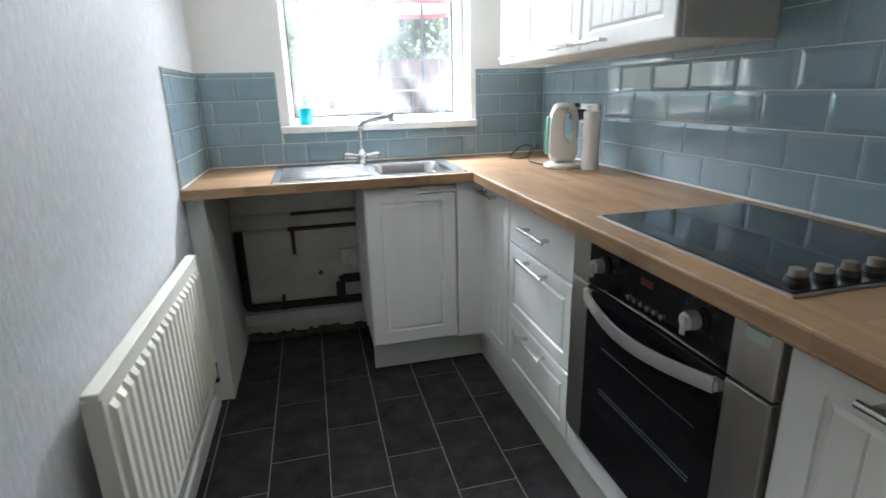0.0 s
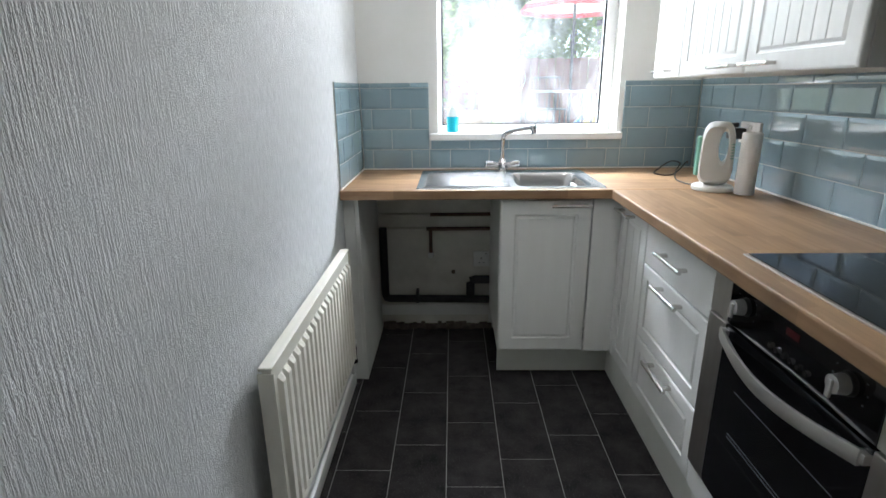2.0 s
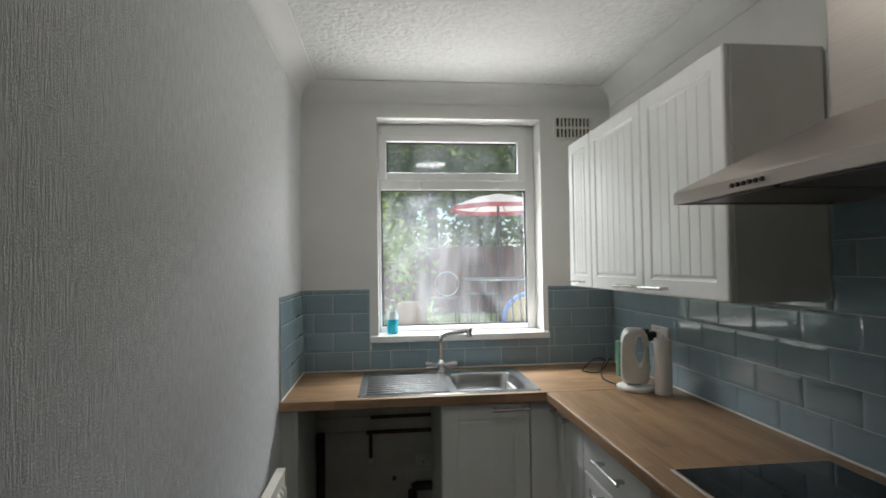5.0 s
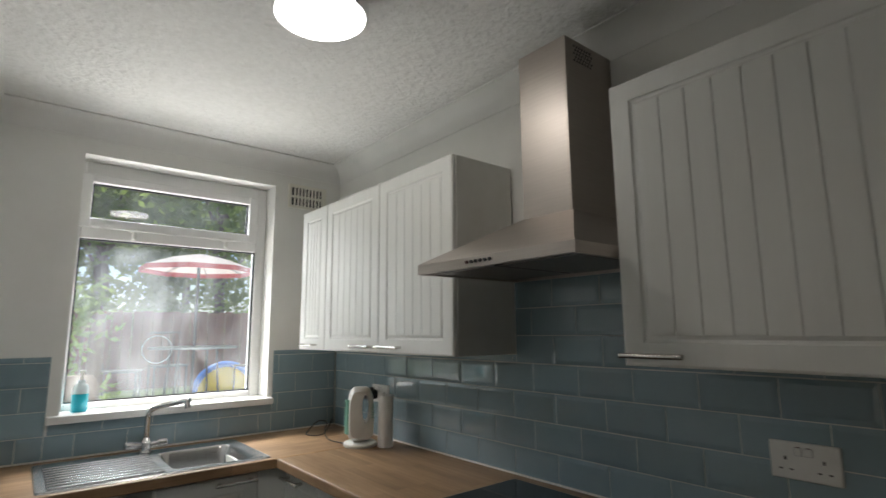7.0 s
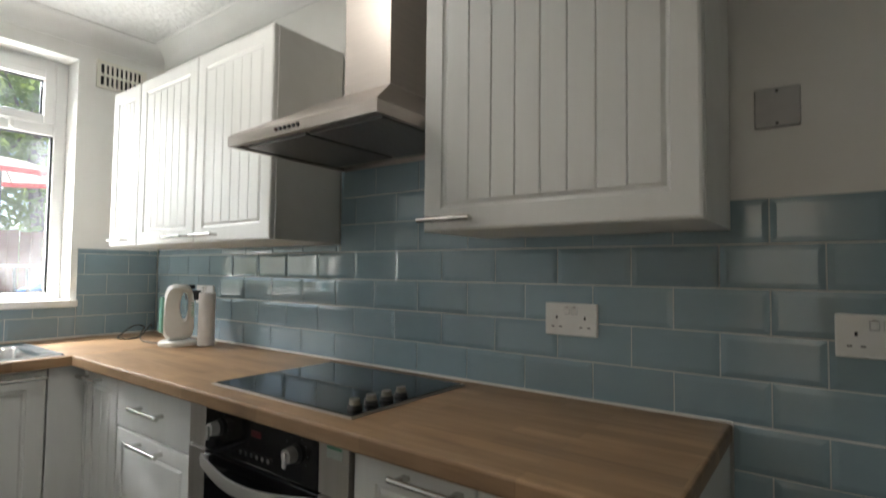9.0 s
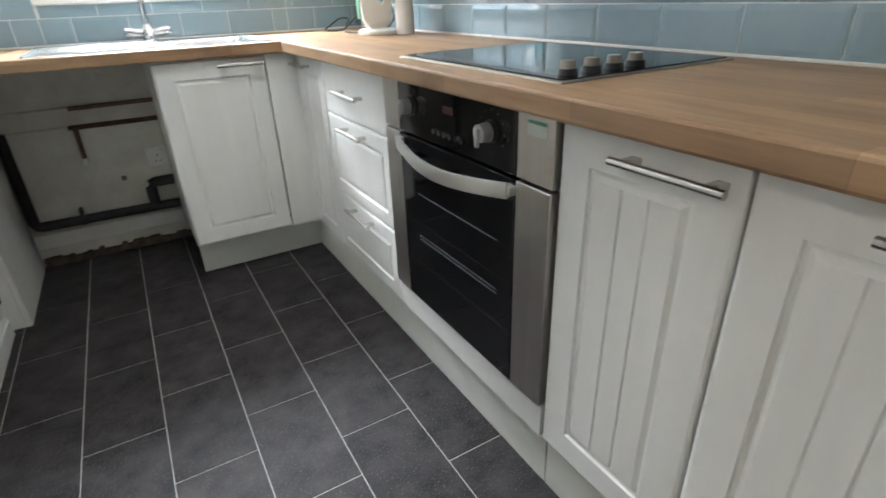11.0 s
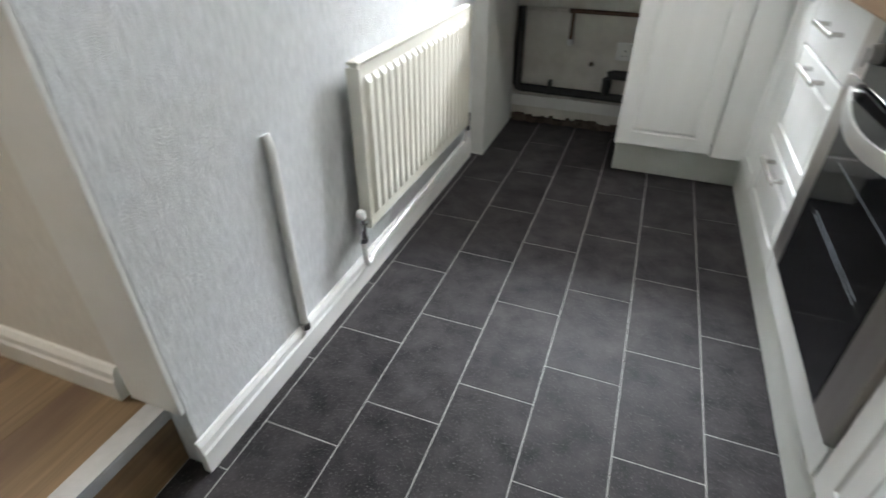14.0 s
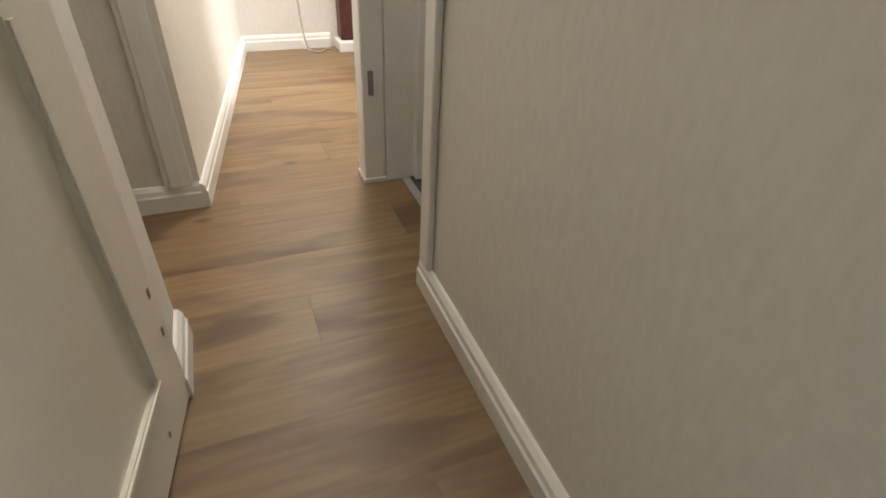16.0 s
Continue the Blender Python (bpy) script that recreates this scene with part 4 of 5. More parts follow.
tube(bm, smooth_line([(KX - 0.05, KY + 0.05, WT + 0.008), (KX - 0.06, KY + 0.20, WT + 0.006), (KX + 0.0, KY + 0.36, WT + 0.02), (KX + 0.05, KY + 0.44, WT + 0.045), (KX + 0.02, KY + 0.48, WT + 0.05), (KX - 0.05, KY + 0.44, WT + 0.02), (KX - 0.09, KY + 0.38, WT + 0.007), (KX - 0.02, KY + 0.34, WT + 0.008), (KX + 0.09, KY + 0.46, WT + 0.05), (KX + 0.13, KY + 0.54, WT + 0.03)], 7), 0.0032, 6)
part("cord", bm, M_BLACK, ket, "black coiled power cord", smooth=True)
bm = B()
RX, RY = 1.60, -0.715
lathe(bm, (RX, RY, WT + 0.0008), [(0.0335, 0.0), (0.035, 0.004), (0.035, 0.228), (0.0335, 0.232), (0.019, 0.232), (0.018, 0.21)], 30)
roll = thing("kitchen_roll", (RX, RY, WT), "upright roll of white kitchen paper", "kitchen roll")
part("paper", bm, M_PAPERROLL, roll, smooth=True)
bm = B()
rod(bm, (RX, RY, WT + 0.2115), (RX, RY, WT + 0.224), 0.0185, n=20)
part("core", bm, M_RAWWOOD, roll, "brown card core")


def socket(name, axis, plane, uc, zc, w, h, kind, label):
    """A wall plate: kind 'double', 'single' or 'blank'."""
    f = to_world(axis, plane)
    p, q = f(uc - w / 2, zc - h / 2, 0.0), f(uc + w / 2, zc + h / 2, 0.011)
    bm = B()
    box(bm, p.x, p.y, p.z, q.x, q.y, q.z, 0.003)
    s = thing(name, (p + q) / 2, label, "socket" if kind != "blank" else "wall plate")
    plate = part("plate", bm, M_PLASTICW if kind != "blank" else M_PLATE, s)

    def bit(nm, u0, z0, u1, z1, d, m, lab=""):
        bm = B()
        a, b = f(u0, z0, 0.0105), f(u1, z1, d)
        box(bm, a.x, a.y, a.z, b.x, b.y, b.z, 0.0004 if m is M_BLACK else 0.001)
        part(nm, bm, m, plate, lab)
    if kind == "blank":
        for du in (0, ):
            bit("screw", uc + du - 0.003, zc + h * 0.38, uc + du + 0.003, zc + h * 0.38 + 0.006, 0.0118, M_BLACK)
            bit("screw", uc + du - 0.003, zc - h * 0.38 - 0.006, uc + du + 0.003, zc - h * 0.38, 0.0118, M_BLACK)
        return s
    for c in ((-1, 1) if kind == "double" else (0,)):
        cu = uc + c * w * 0.27
        bit("pin_hole", cu - 0.0025, zc + 0.000, cu + 0.0025, zc + 0.009, 0.0113, M_BLACK)
        for e_ in (-1, 1):
            bit("pin_hole", cu + e_ * 0.011 - 0.004, zc - 0.022, cu + e_ * 0.011 + 0.004, zc - 0.0185, 0.0113, M_BLACK)
        su = uc + (c * 0.011 if kind == "double" else 0.026)
        # grey piece behind the rocker: its shadow outline put in as colour
        bit("rocker_surround", su - 0.0082, zc + 0.0125, su + 0.0082, zc + 0.0325, 0.0113, M_PLATE)
        bit("rocker", su - 0.0065, zc + 0.014, su + 0.0065, zc + 0.031, 0.0145, M_PLASTICW)
        bit("switch_mark", su - 0.0045, zc + 0.0315, su + 0.0045, zc + 0.0335, 0.0147, M_DKRED, "thin red switch mark")
    return s


TF = EAST - 0.009
socket("wall_socket", "x", TF, -2.378, 1.122, 0.147, 0.087, "double", "white double socket on the blue tiles")
socket("wall_socket", "x", TF, -3.02, 1.127, 0.147, 0.087, "double", "white double socket beyond the worktop end")
socket("blank_plate", "x", EAST, -2.853, 1.618, 0.087, 0.087, "blank", "white blank plate on the painted wall")
socket("wall_socket", "x", TF, -0.515, 1.125, 0.147, 0.087, "double", "white double socket behind the kettle")
plug = thing("plug", (TF - 0.02, -0.475, 1.118), "black three-pin plug in the socket", "plug")
bm = B()
box(bm, TF - 0.075, -0.502, 1.098, TF - 0.012, -0.450, 1.144, 0.009)
part("casing", bm, M_BLACK, plug)
bm = B()
tube(bm, smooth_line([(TF - 0.045, -0.475, 1.10), (TF - 0.05, -0.47, 1.03), (TF - 0.03, -0.46, 0.96), (TF - 0.06, -0.42, WT + 0.005)], 6), 0.0035, 6)
part("cable", bm, M_BLACK, plug, smooth=True)

# ---- soap bottle on the sill ----
soap = thing("soap_bottle", (0.475, 0.06, W_Z0 + 0.004), "clear pump bottle half full of blue soap", "soap bottle")
sz = W_Z0 + 0.0045
bm = B()
lathe(bm, (0.475, 0.06, sz), [(0.028, 0), (0.031, 0.004), (0.031, 0.075), (0.0315, 0.078)], 22, 1, 0.75)
part("soap", bm, M_SOAP, soap, smooth=True)
bm = B()
lathe(bm, (0.475, 0.06, sz + 0.079), [(0.0315, 0), (0.031, 0.02), (0.025, 0.038), (0.013, 0.046), (0.013, 0.06)], 22, 1, 0.75)
part("bottle", bm, M_CLEARP, soap, smooth=True)
bm = B()
rod(bm, (0.475, 0.06, sz + 0.139), (0.475, 0.06, sz + 0.175), 0.005)
box(bm, 0.465, 0.025, sz + 0.172, 0.485, 0.07, sz + 0.183, 0.003)
part("pump", bm, M_PLASTICW, soap)

# ---- air vent and ceiling lamp ----
vent = thing("air_vent", (1.507, -0.005, 2.225), "cream slotted air vent grille high on the wall", "air vent")
bm = B()
VX0, VX1, VZ0, VZ1 = 1.38, 1.615, 2.155, 2.295
box(bm, VX0 + 0.012, -0.004, VZ0 + 0.012, VX1 - 0.012, -0.002, VZ1 - 0.012)
part("backing", bm, M_BLACK, vent)
bm = B()
for a in ((VX0, VZ0, VX0 + 0.018, VZ1), (VX1 - 0.018, VZ0, VX1, VZ1), (VX0 + 0.018, VZ0, VX1 - 0.018, VZ0 + 0.016), (VX0 + 0.018, VZ1 - 0.016, VX1 - 0.018, VZ1),
          (VX0 + 0.018, (VZ0 + VZ1) / 2 - 0.006, VX1 - 0.018, (VZ0 + VZ1) / 2 + 0.006)):
    box(bm, a[0], -0.014, a[1], a[2], -0.001, a[3], 0.001)
part("frame", bm, M_CREAM, vent)
for k in range(9):
    bm = B()
    x = VX0 + 0.0345 + k * 0.0215
    box(bm, x, -0.012, VZ0 + 0.015, x + 0.010, -0.003, VZ1 - 0.015, 0.001)
    part("slat", bm, M_CREAM, vent)

lamp = thing("ceiling_lamp", (0.84, -1.51, CEIL - 0.09), "round flush ceiling lamp, switched on", "ceiling lamp")
bm = B()
lathe(bm, (0.84, -1.51, CEIL - 0.07), [(0.137, 0.0), (0.142, 0.01), (0.142, 0.06), (0.128, 0.07)], 40)
part("housing", bm, M_CHROME, lamp, "thin chrome-edged housing", smooth=True)
bm = B()
lathe(bm, (0.84, -1.51, CEIL - 0.078), [(0.07, -0.002), (0.112, 0.0), (0.131, 0.005), (0.134, 0.0085)], 40)
part("diffuser", bm, M_GLOW, lamp, "glowing white diffuser", smooth=True)

# ---- radiator ----
rad = thing("radiator", (0.05, -1.2, 0.2), "cream ribbed panel radiator on wall brackets", "radiator")
RY0, RY1, RZ0, RZ1 = -1.69, -0.785, 0.228, 0.712
bm = B()
n = 20
pitch = (RY1 - RY0 - 0.05) / n
prof = [(RY0, 0.060)]
for k in range(n):
    y = RY0 + 0.025 + k * pitch
    prof += [(y + pitch * 0.08, 0.060), (y + pitch * 0.25, 0.0725), (y + pitch * 0.72, 0.0725), (y + pitch * 0.9, 0.060)]
prof.append((RY1, 0.060))
levels = [(RZ0, 0.0), (RZ0 + 0.035, 0.0), (RZ0 + 0.05, 1.0), (RZ1 - 0.055, 1.0), (RZ1 - 0.04, 0.0), (RZ1 - 0.006, 0.0)]
grid = [[bm.verts.new((0.060 + (x - 0.060) * s, y, z)) for y, x in prof] for z, s in levels]
for a, b in zip(grid, grid[1:]):
    for k in range(len(prof) - 1):
        bm.faces.new((a[k], a[k + 1], b[k + 1], b[k]))
box(bm, 0.038, RY0, RZ0, 0.0595, RY1, RZ1 - 0.005)
bmesh.ops.recalc_face_normals(bm, faces=bm.faces)
part("panel", bm, M_CREAM, rad, smooth=True)
bm = B()
box(bm, 0.030, RY0 - 0.003, RZ1 - 0.0055, 0.0635, RY1 + 0.003, RZ1 + 0.004, 0.003)
part("top_cap", bm, M_CREAM, rad)
for ya, yb in ((RY0 - 0.003, RY0 + 0.001), (RY1 - 0.001, RY1 + 0.003)):
    bm = B()
    box(bm, 0.028, ya, RZ0 + 0.004, 0.066, yb, RZ1 - 0.012)
    part("end_cap", bm, M_CREAM, rad)
for by in (-1.5, -0.95):
    bm = B()
    box(bm, 0.001, by - 0.02, 0.32, 0.038, by + 0.02, 0.62)
    part("bracket", bm, M_CREAM, rad)
for vy, sg in ((RY0 - 0.003, -1), (RY1 + 0.003, 1)):
    bm = B()
    rod(bm, (0.05, vy, 0.255), (0.05, vy + sg * 0.045, 0.255), 0.011)
    rod(bm, (0.05, vy + sg * 0.032, 0.285), (0.05, vy + sg * 0.032, 0.215), 0.012)
    rod(bm, (0.05, vy + sg * 0.032, 0.215), (0.05, vy + sg * 0.032, 0.198), 0.015, n=6)
    valve = part("valve", bm, M_CHROME, rad, "chrome radiator valve", smooth=True)
    bm = B()
    lathe(bm, (0.05, vy + sg * 0.032, 0.280), [(0.012, 0), (0.0145, 0.004), (0.0135, 0.020), (0.010, 0.025)], 18)
    part("cap", bm, M_PLASTICW, valve, "white valve cap", smooth=True)
bm = B()
vy = RY0 - 0.035
tube(bm, smooth_line([(0.05, vy, 0.20), (0.05, vy + 0.005, 0.14), (0.048, vy + 0.02, 0.105), (0.04, vy + 0.06, 0.098), (0.034, vy + 0.12, 0.105), (0.034, -1.0, 0.13), (0.034, -0.76, 0.135), (0.045, RY1 + 0.03, 0.155), (0.05, RY1 + 0.035, 0.20)], 6), 0.0085, 10)
part("supply_pipe", bm, M_GLOSS, rad, "white painted pipe along the skirting", smooth=True)

# cable conduit on the wall
bm = B()
tube(bm, smooth_line([(0.002, -2.008, 0.635), (0.008, -2.008, 0.615), (0.011, -2.008, 0.58), (0.011, -2.008, 0.30), (0.011, -2.008, 0.105)], 5), 0.0125, 12)
cond = thing("wall_conduit", (0.01, -2.008, 0.09), "white painted pipe run up the papered wall", "pipe")
part("pipe", bm, M_GLOSS, cond, smooth=True)
bm = B()
rod(bm, (0.012, -2.008, 0.082), (0.012, -2.008, 0.102), 0.0135)
part("end_clip", bm, M_NICKEL, cond, "bare metal pipe end", smooth=True)


def skirting(bm, a, b, z0, h, t, normal):
    """A chamfered skirting board from a to b, standing out along normal."""
    a, b, w = Vector((*a, 0)), Vector((*b, 0)), Vector((*normal, 0))
    prof = [(0, z0), (t, z0), (t, z0 + h * 0.62), (t * 0.8, z0 + h * 0.68), (t * 0.72, z0 + h * 0.86), (t * 0.35, z0 + h), (0, z0 + h)]
    rows = [[bm.verts.new(p + w * d + Vector((0, 0, z))) for d, z in prof] for p in (a, b)]
    for i in range(len(prof)):
        j = (i + 1) % len(prof)
        bm.faces.new((rows[0][i], rows[0][j], rows[1][j], rows[1][i]))
    bm.faces.new(rows[0])
    bm.faces.new(rows[1][::-1])
    bmesh.ops.recalc_face_normals(bm, faces=bm.faces)
    return bm


bm = skirting(B(), (0.001, -0.59), (0.001, DOOR_N - 0.012), 0.0, 0.095, 0.018, (1, 0))
structure("baseboard", bm, M_GLOSS, "white gloss skirting under the radiator", "skirting board")
bm = skirting(B(), (EAST - 0.010, -2.762), (EAST - 0.010, SOUTH + 0.01), 0.0, 0.10, 0.016, (-1, 0))
structure("baseboard_east", bm, M_RAWWOOD, "bare unpainted timber skirting below the tiles", "skirting board")

# ---- the bare wall below the drainer, with its pipes ----
bm = B()
box(bm, 0.071, -0.006, 0.002, 0.673, -0.001, 0.868)
structure("wall_recess", bm, M_DIRTYWALL, "stained bare plaster below the drainer", "wall")
bm = B()
box(bm, 0.071, -0.022, 0.088, 0.673, -0.007, 0.150, 0.002)
structure("recess_board", bm, M_GLOSS, "white painted board low on the stained wall", "skirting board")
bm = B()
random.seed(5)
for k in range(26):
    x = 0.075 + k * 0.0237
    box(bm, x, -0.020 - random.random() * 0.02, 0.001, x + 0.0237, -0.006, 0.028 + random.random() * 0.018, 0.004)
rb = solid("rubble_edge", bm, M_RUBBLE, "crumbling damp plaster edge along the floor", "rubble", "stuff")


def pipe(name, pts, r, m, label, clips=()):
    t = thing(name, pts[0], label, "pipe")
    part("tube", tube(B(), pts, r, 14), m, t, smooth=True)
    for c in clips:
        bm = B()
        box(bm, c[0] - 0.008, -0.055, c[1] - 0.03, c[0] + 0.008, -0.006, c[1] + 0.042, 0.003)
        part("clip", bm, M_BLACK, t)
    return t


pipe("water_pipe", [(0.08, -0.02, 0.669), (0.352, -0.02, 0.669)], 0.0085, M_DIRTYWALL, "painted upper water pipe on the stained wall")
pipe("water_pipe", [(0.352, -0.02, 0.669), (0.672, -0.02, 0.671)], 0.0095, M_COPPER, "dark tarnished copper upper water pipe")
pipe("water_pipe", [(0.08, -0.02, 0.591), (0.34, -0.02, 0.591)], 0.0085, M_DIRTYWALL, "painted lower water pipe on the stained wall")
tp = pipe("water_pipe", [(0.33, -0.02, 0.591), (0.672, -0.02, 0.591)], 0.0105, M_COPPER, "dark copper pipe with a dropped branch")
part("branch", rod(B(), (0.352, -0.02, 0.588), (0.352, -0.02, 0.458), 0.0095), M_COPPER, tp, smooth=True)
part("end_cap", rod(B(), (0.352, -0.02, 0.458), (0.352, -0.02, 0.43), 0.0145), M_PLASTICW, tp, "white capped pipe end", smooth=True)
wp = pipe("waste_pipe", [(0.096, -0.035, 0.60), (0.096, -0.035, 0.215), (0.103, -0.035, 0.199), (0.121, -0.035, 0.194), (0.4, -0.035, 0.192), (0.672, -0.035, 0.189)], 0.0215, M_PIPEBLACK, "black plastic waste pipe round the recess", clips=((0.275, 0.203),))
part("elbow", tube(B(), [(0.568, -0.04, 0.203), (0.568, -0.04, 0.285), (0.575, -0.04, 0.302), (0.593, -0.04, 0.308), (0.671, -0.04, 0.308)], 0.0235, 14), M_PIPEBLACK, wp, smooth=True)
socket("wall_socket", "y", -0.007, 0.628, 0.418, 0.087, 0.087, "single", "white single socket on the stained wall")
bm = B()
rod(bm, (0.474, -0.006, 0.342), (0.474, -0.016, 0.342), 0.011)
solid("wall_plug", bm, M_RUBBLE, "small rusty plugged hole in the stained wall", "wall plug")
bm = B()
rod(bm, (0.475, -0.006, 0.80), (0.475, -0.055, 0.80), 0.008)
rod(bm, (0.475, -0.05, 0.80), (0.475, -0.05, 0.765), 0.010)
box(bm, 0.458, -0.06, 0.803, 0.505, -0.045, 0.815, 0.003)
solid("stop_valve", bm, M_CREAM, "small painted washing machine valve on the wall", "valve", smooth=True)

# ---- hall: floor a step above the kitchen ----
HN, HS = -2.402, -3.012
bm = B()
box(bm, -3.73, -4.3, STEP - 0.08, -0.08, -1.0, STEP - 0.008)
hall_floor = structure("floor_hall", bm, M_RAWWOOD, "hall subfloor below the oak laminate", "floor")
bm = B()
box(bm, -0.075, DOOR_S, 0.0, -0.055, DOOR_N, STEP - 0.004)
structure("step_riser", bm, M_LAMINATE, "oak laminate riser of the hall step", "step")
bm = B()
box(bm, -0.095, DOOR_S + 0.002, STEP - 0.003, -0.047, DOOR_N - 0.002, STEP + 0.004, 0.001)
box(bm, -0.0535, DOOR_S + 0.002, STEP - 0.030, -0.047, DOOR_N - 0.002, STEP - 0.003, 0.001)
structure("step_nosing", bm, M_TRIM, "ribbed aluminium nosing on the hall step", "stair nosing")
HX_D0, HX_D1 = -1.79, -1.20        # doorway in the hall's north wall
bm = B()
box(bm, HX_D1, HN, STEP - 0.1, -0.11, HN + 0.1, 2.55)
box(bm, HX_D0, HN, 2.2, HX_D1, HN + 0.1, 2.55)
structure("wall_hall_north", bm, M_HALLWALL, "cream painted hall wall", "wall")
bm = B()
box(bm, HX_D0 - 0.13, HN + 0.02, STEP - 0.1, HX_D0 - 0.02, HN + 0.1, 2.55)
box(bm, HX_D0 - 0.13, HN + 0.1, STEP - 0.1, HX_D0 - 0.03, -1.6, 2.55)
structure("wall_hall_pier", bm, M_HALLWALL, "short cream wall pier beside the doorway", "wall")
bm = B()
box(bm, -1.19, HS - 0.13, STEP - 0.1, -0.99, HS, 2.55)
box(bm, -1.19, HS - 0.23, STEP - 0.1, -0.11, HS - 0.13, 2.55)
structure("wall_hall_south", bm, M_HALLWALL, "cream painted hall wall behind the open door", "wall")
bm = B()
box(bm, -1.91, -4.2, STEP - 0.1, -1.81, -2.945, 2.55)
lo = [bm.verts.new((x, y, z)) for z in (STEP - 0.1, 2.55) for x, y in ((-1.86, -3.015), (-1.812, -2.945), (-3.63, -2.684), (-3.63, -2.80))]
for q in ((3, 2, 1, 0), (4, 5, 6, 7), (0, 1, 5, 4), (1, 2, 6, 5), (2, 3, 7, 6), (3, 0, 4, 7)):
    bm.faces.new([lo[k] for k in q])
bmesh.ops.recalc_face_normals(bm, faces=bm.faces)
structure("wall_room_south", bm, M_HALLWALL, "cream painted wall leading into the far room", "wall")
bm = B()
box(bm, -3.73, -4.2, STEP - 0.1, -3.61, -1.0, 2.55)
structure("wall_room_west", bm, M_HALLWALL, "cream far wall of the next room", "wall")
bm = B()
box(bm, -3.61, -1.1, STEP - 0.1, -1.86, -1.0, 2.55)
box(bm, -1.93, -1.7, STEP - 0.1, -0.11, -1.6, 2.55)
structure("wall_room_north", bm, M_HALLWALL, "cream wall closing the next room", "wall")
bm = B()
box(bm, -1.81, -4.3, STEP - 0.1, -0.2, -4.2, 2.55)
box(bm, -0.30, -4.2, STEP - 0.1, -0.11, -3.16, 2.55)
structure("wall_side_room", bm, M_HALLWALL, "cream wall closing the side opening", "wall")
bm = B()
box(bm, -3.73, -4.3, 2.55, -0.11, -1.0, 2.65)
structure("ceiling_hall", bm, M_WHITEWALL, "plain white hall ceiling", "ceiling")

HSK = 0.085
bm = skirting(B(), (-0.15, HN), (HX_D1 - 0.005, HN), STEP, HSK, 0.022, (0, -1))
structure("baseboard_hall_north", bm, M_GLOSS, "white moulded hall skirting", "skirting board")
bm = skirting(B(), (-1.0, HS), (-1.19, HS), STEP, HSK, 0.022, (0, 1))
structure("baseboard_hall_south", bm, M_GLOSS, "white moulded skirting beside the open door", "skirting board")
bm = skirting(B(), (-1.81, -2.945), (-1.81, -4.2), STEP, HSK, 0.022, (1, 0))
skirting(bm, (-1.79, -2.948), (-3.61, -2.686), STEP, HSK, 0.02, (0, 1))
structure("baseboard_room", bm, M_GLOSS, "white moulded skirting round the far room", "skirting board")
bm = skirting(B(), (-3.61, -2.68), (-3.61, -2.16), STEP, HSK, 0.02, (1, 0))
structure("baseboard_far", bm, M_GLOSS, "white skirting on the far wall", "skirting board")

# door linings and architraves
fr1 = thing("door_frame", (-0.06, -2.75, STEP), "white painted lining round the kitchen opening", "door frame")
bm = B()
box(bm, -0.135, DOOR_N - 0.012, STEP + 0.004, -0.001, DOOR_N - 0.0005, 2.2, 0.002)
part("lining", bm, M_GLOSS, fr1)
bm = B()
box(bm, -0.36, DOOR_S - 0.02, STEP + 0.004, 0.018, DOOR_S + 0.005, 2.2, 0.003)
box(bm, -0.36, DOOR_S - 0.0, STEP + 0.004, -0.335, DOOR_S + 0.03, 2.2, 0.003)
part("lining", bm, M_GLOSS, fr1)
bm = B()
box(bm, 0.0005, DOOR_S - 0.07, 0.0, 0.022, DOOR_S + 0.007, 2.2, 0.004)
part("architrave", bm, M_GLOSS, fr1)
fr2 = thing("door_frame", (-1.52, HN, STEP), "white painted frame of the side doorway", "door frame")
for x0, x1 in ((HX_D0 - 0.02, HX_D0 + 0.0), (HX_D1 - 0.02, HX_D1 + 0.0)):
    bm = B()
    box(bm, x0, HN + 0.07, STEP, x1, HN + 0.17, 2.2, 0.003)
    part("jamb", bm, M_GLOSS, fr2)
for x0, x1 in ((HX_D0 - 0.09, HX_D0 - 0.002), ):
    bm = B()
    box(bm, x0, HN - 0.008, STEP + 0.006, x1, HN + 0.068, 2.2, 0.006)
    part("architrave", bm, M_GLOSS, fr2)
    bm = B()
    box(bm, x0 - 0.004, HN - 0.013, STEP, x1 + 0.005, HN + 0.069, STEP + 0.02, 0.003)
    part("plinth_block", bm, M_GLOSS, fr2)
bm = B()
box(bm, HX_D1 + 0.002, HN - 0.018, STEP + HSK, HX_D1 + 0.06, HN - 0.0005, 2.2, 0.005)
part("architrave", bm, M_GLOSS, fr2)
bm = B()
box(bm, HX_D0 + 0.002, HN + 0.125, STEP + 0.0005, HX_D1 - 0.022, HN + 0.155, STEP + 0.006, 0.001)
part("threshold", bm, M_TRIM, fr2, "metal threshold strip")
dr2 = thing("door_2", (HX_D0 + 0.03, HN + 0.45, STEP), "white painted side door standing open", "door")
bm = B()
box(bm, HX_D0 + 0.004, HN + 0.165, STEP + 0.012, HX_D0 + 0.044, HN + 0.75, 2.17, 0.003)
part("leaf", bm, M_GLOSS, dr2)
bm = B()
box(bm, HX_D0 - 0.004, HN + 0.012, STEP + 0.32, HX_D0 + 0.0005, HN + 0.03, STEP + 0.40)
part("hinge", bm, M_NICKEL, dr2, "small metal hinge")
bm = B()
box(bm, -1.84, HN + 0.14, STEP - 0.004, -0.2, -1.7, STEP + 0.004)
structure("floor_side_room", bm, M_CARPET, "dark grey carpet beyond the side doorway", "floor")

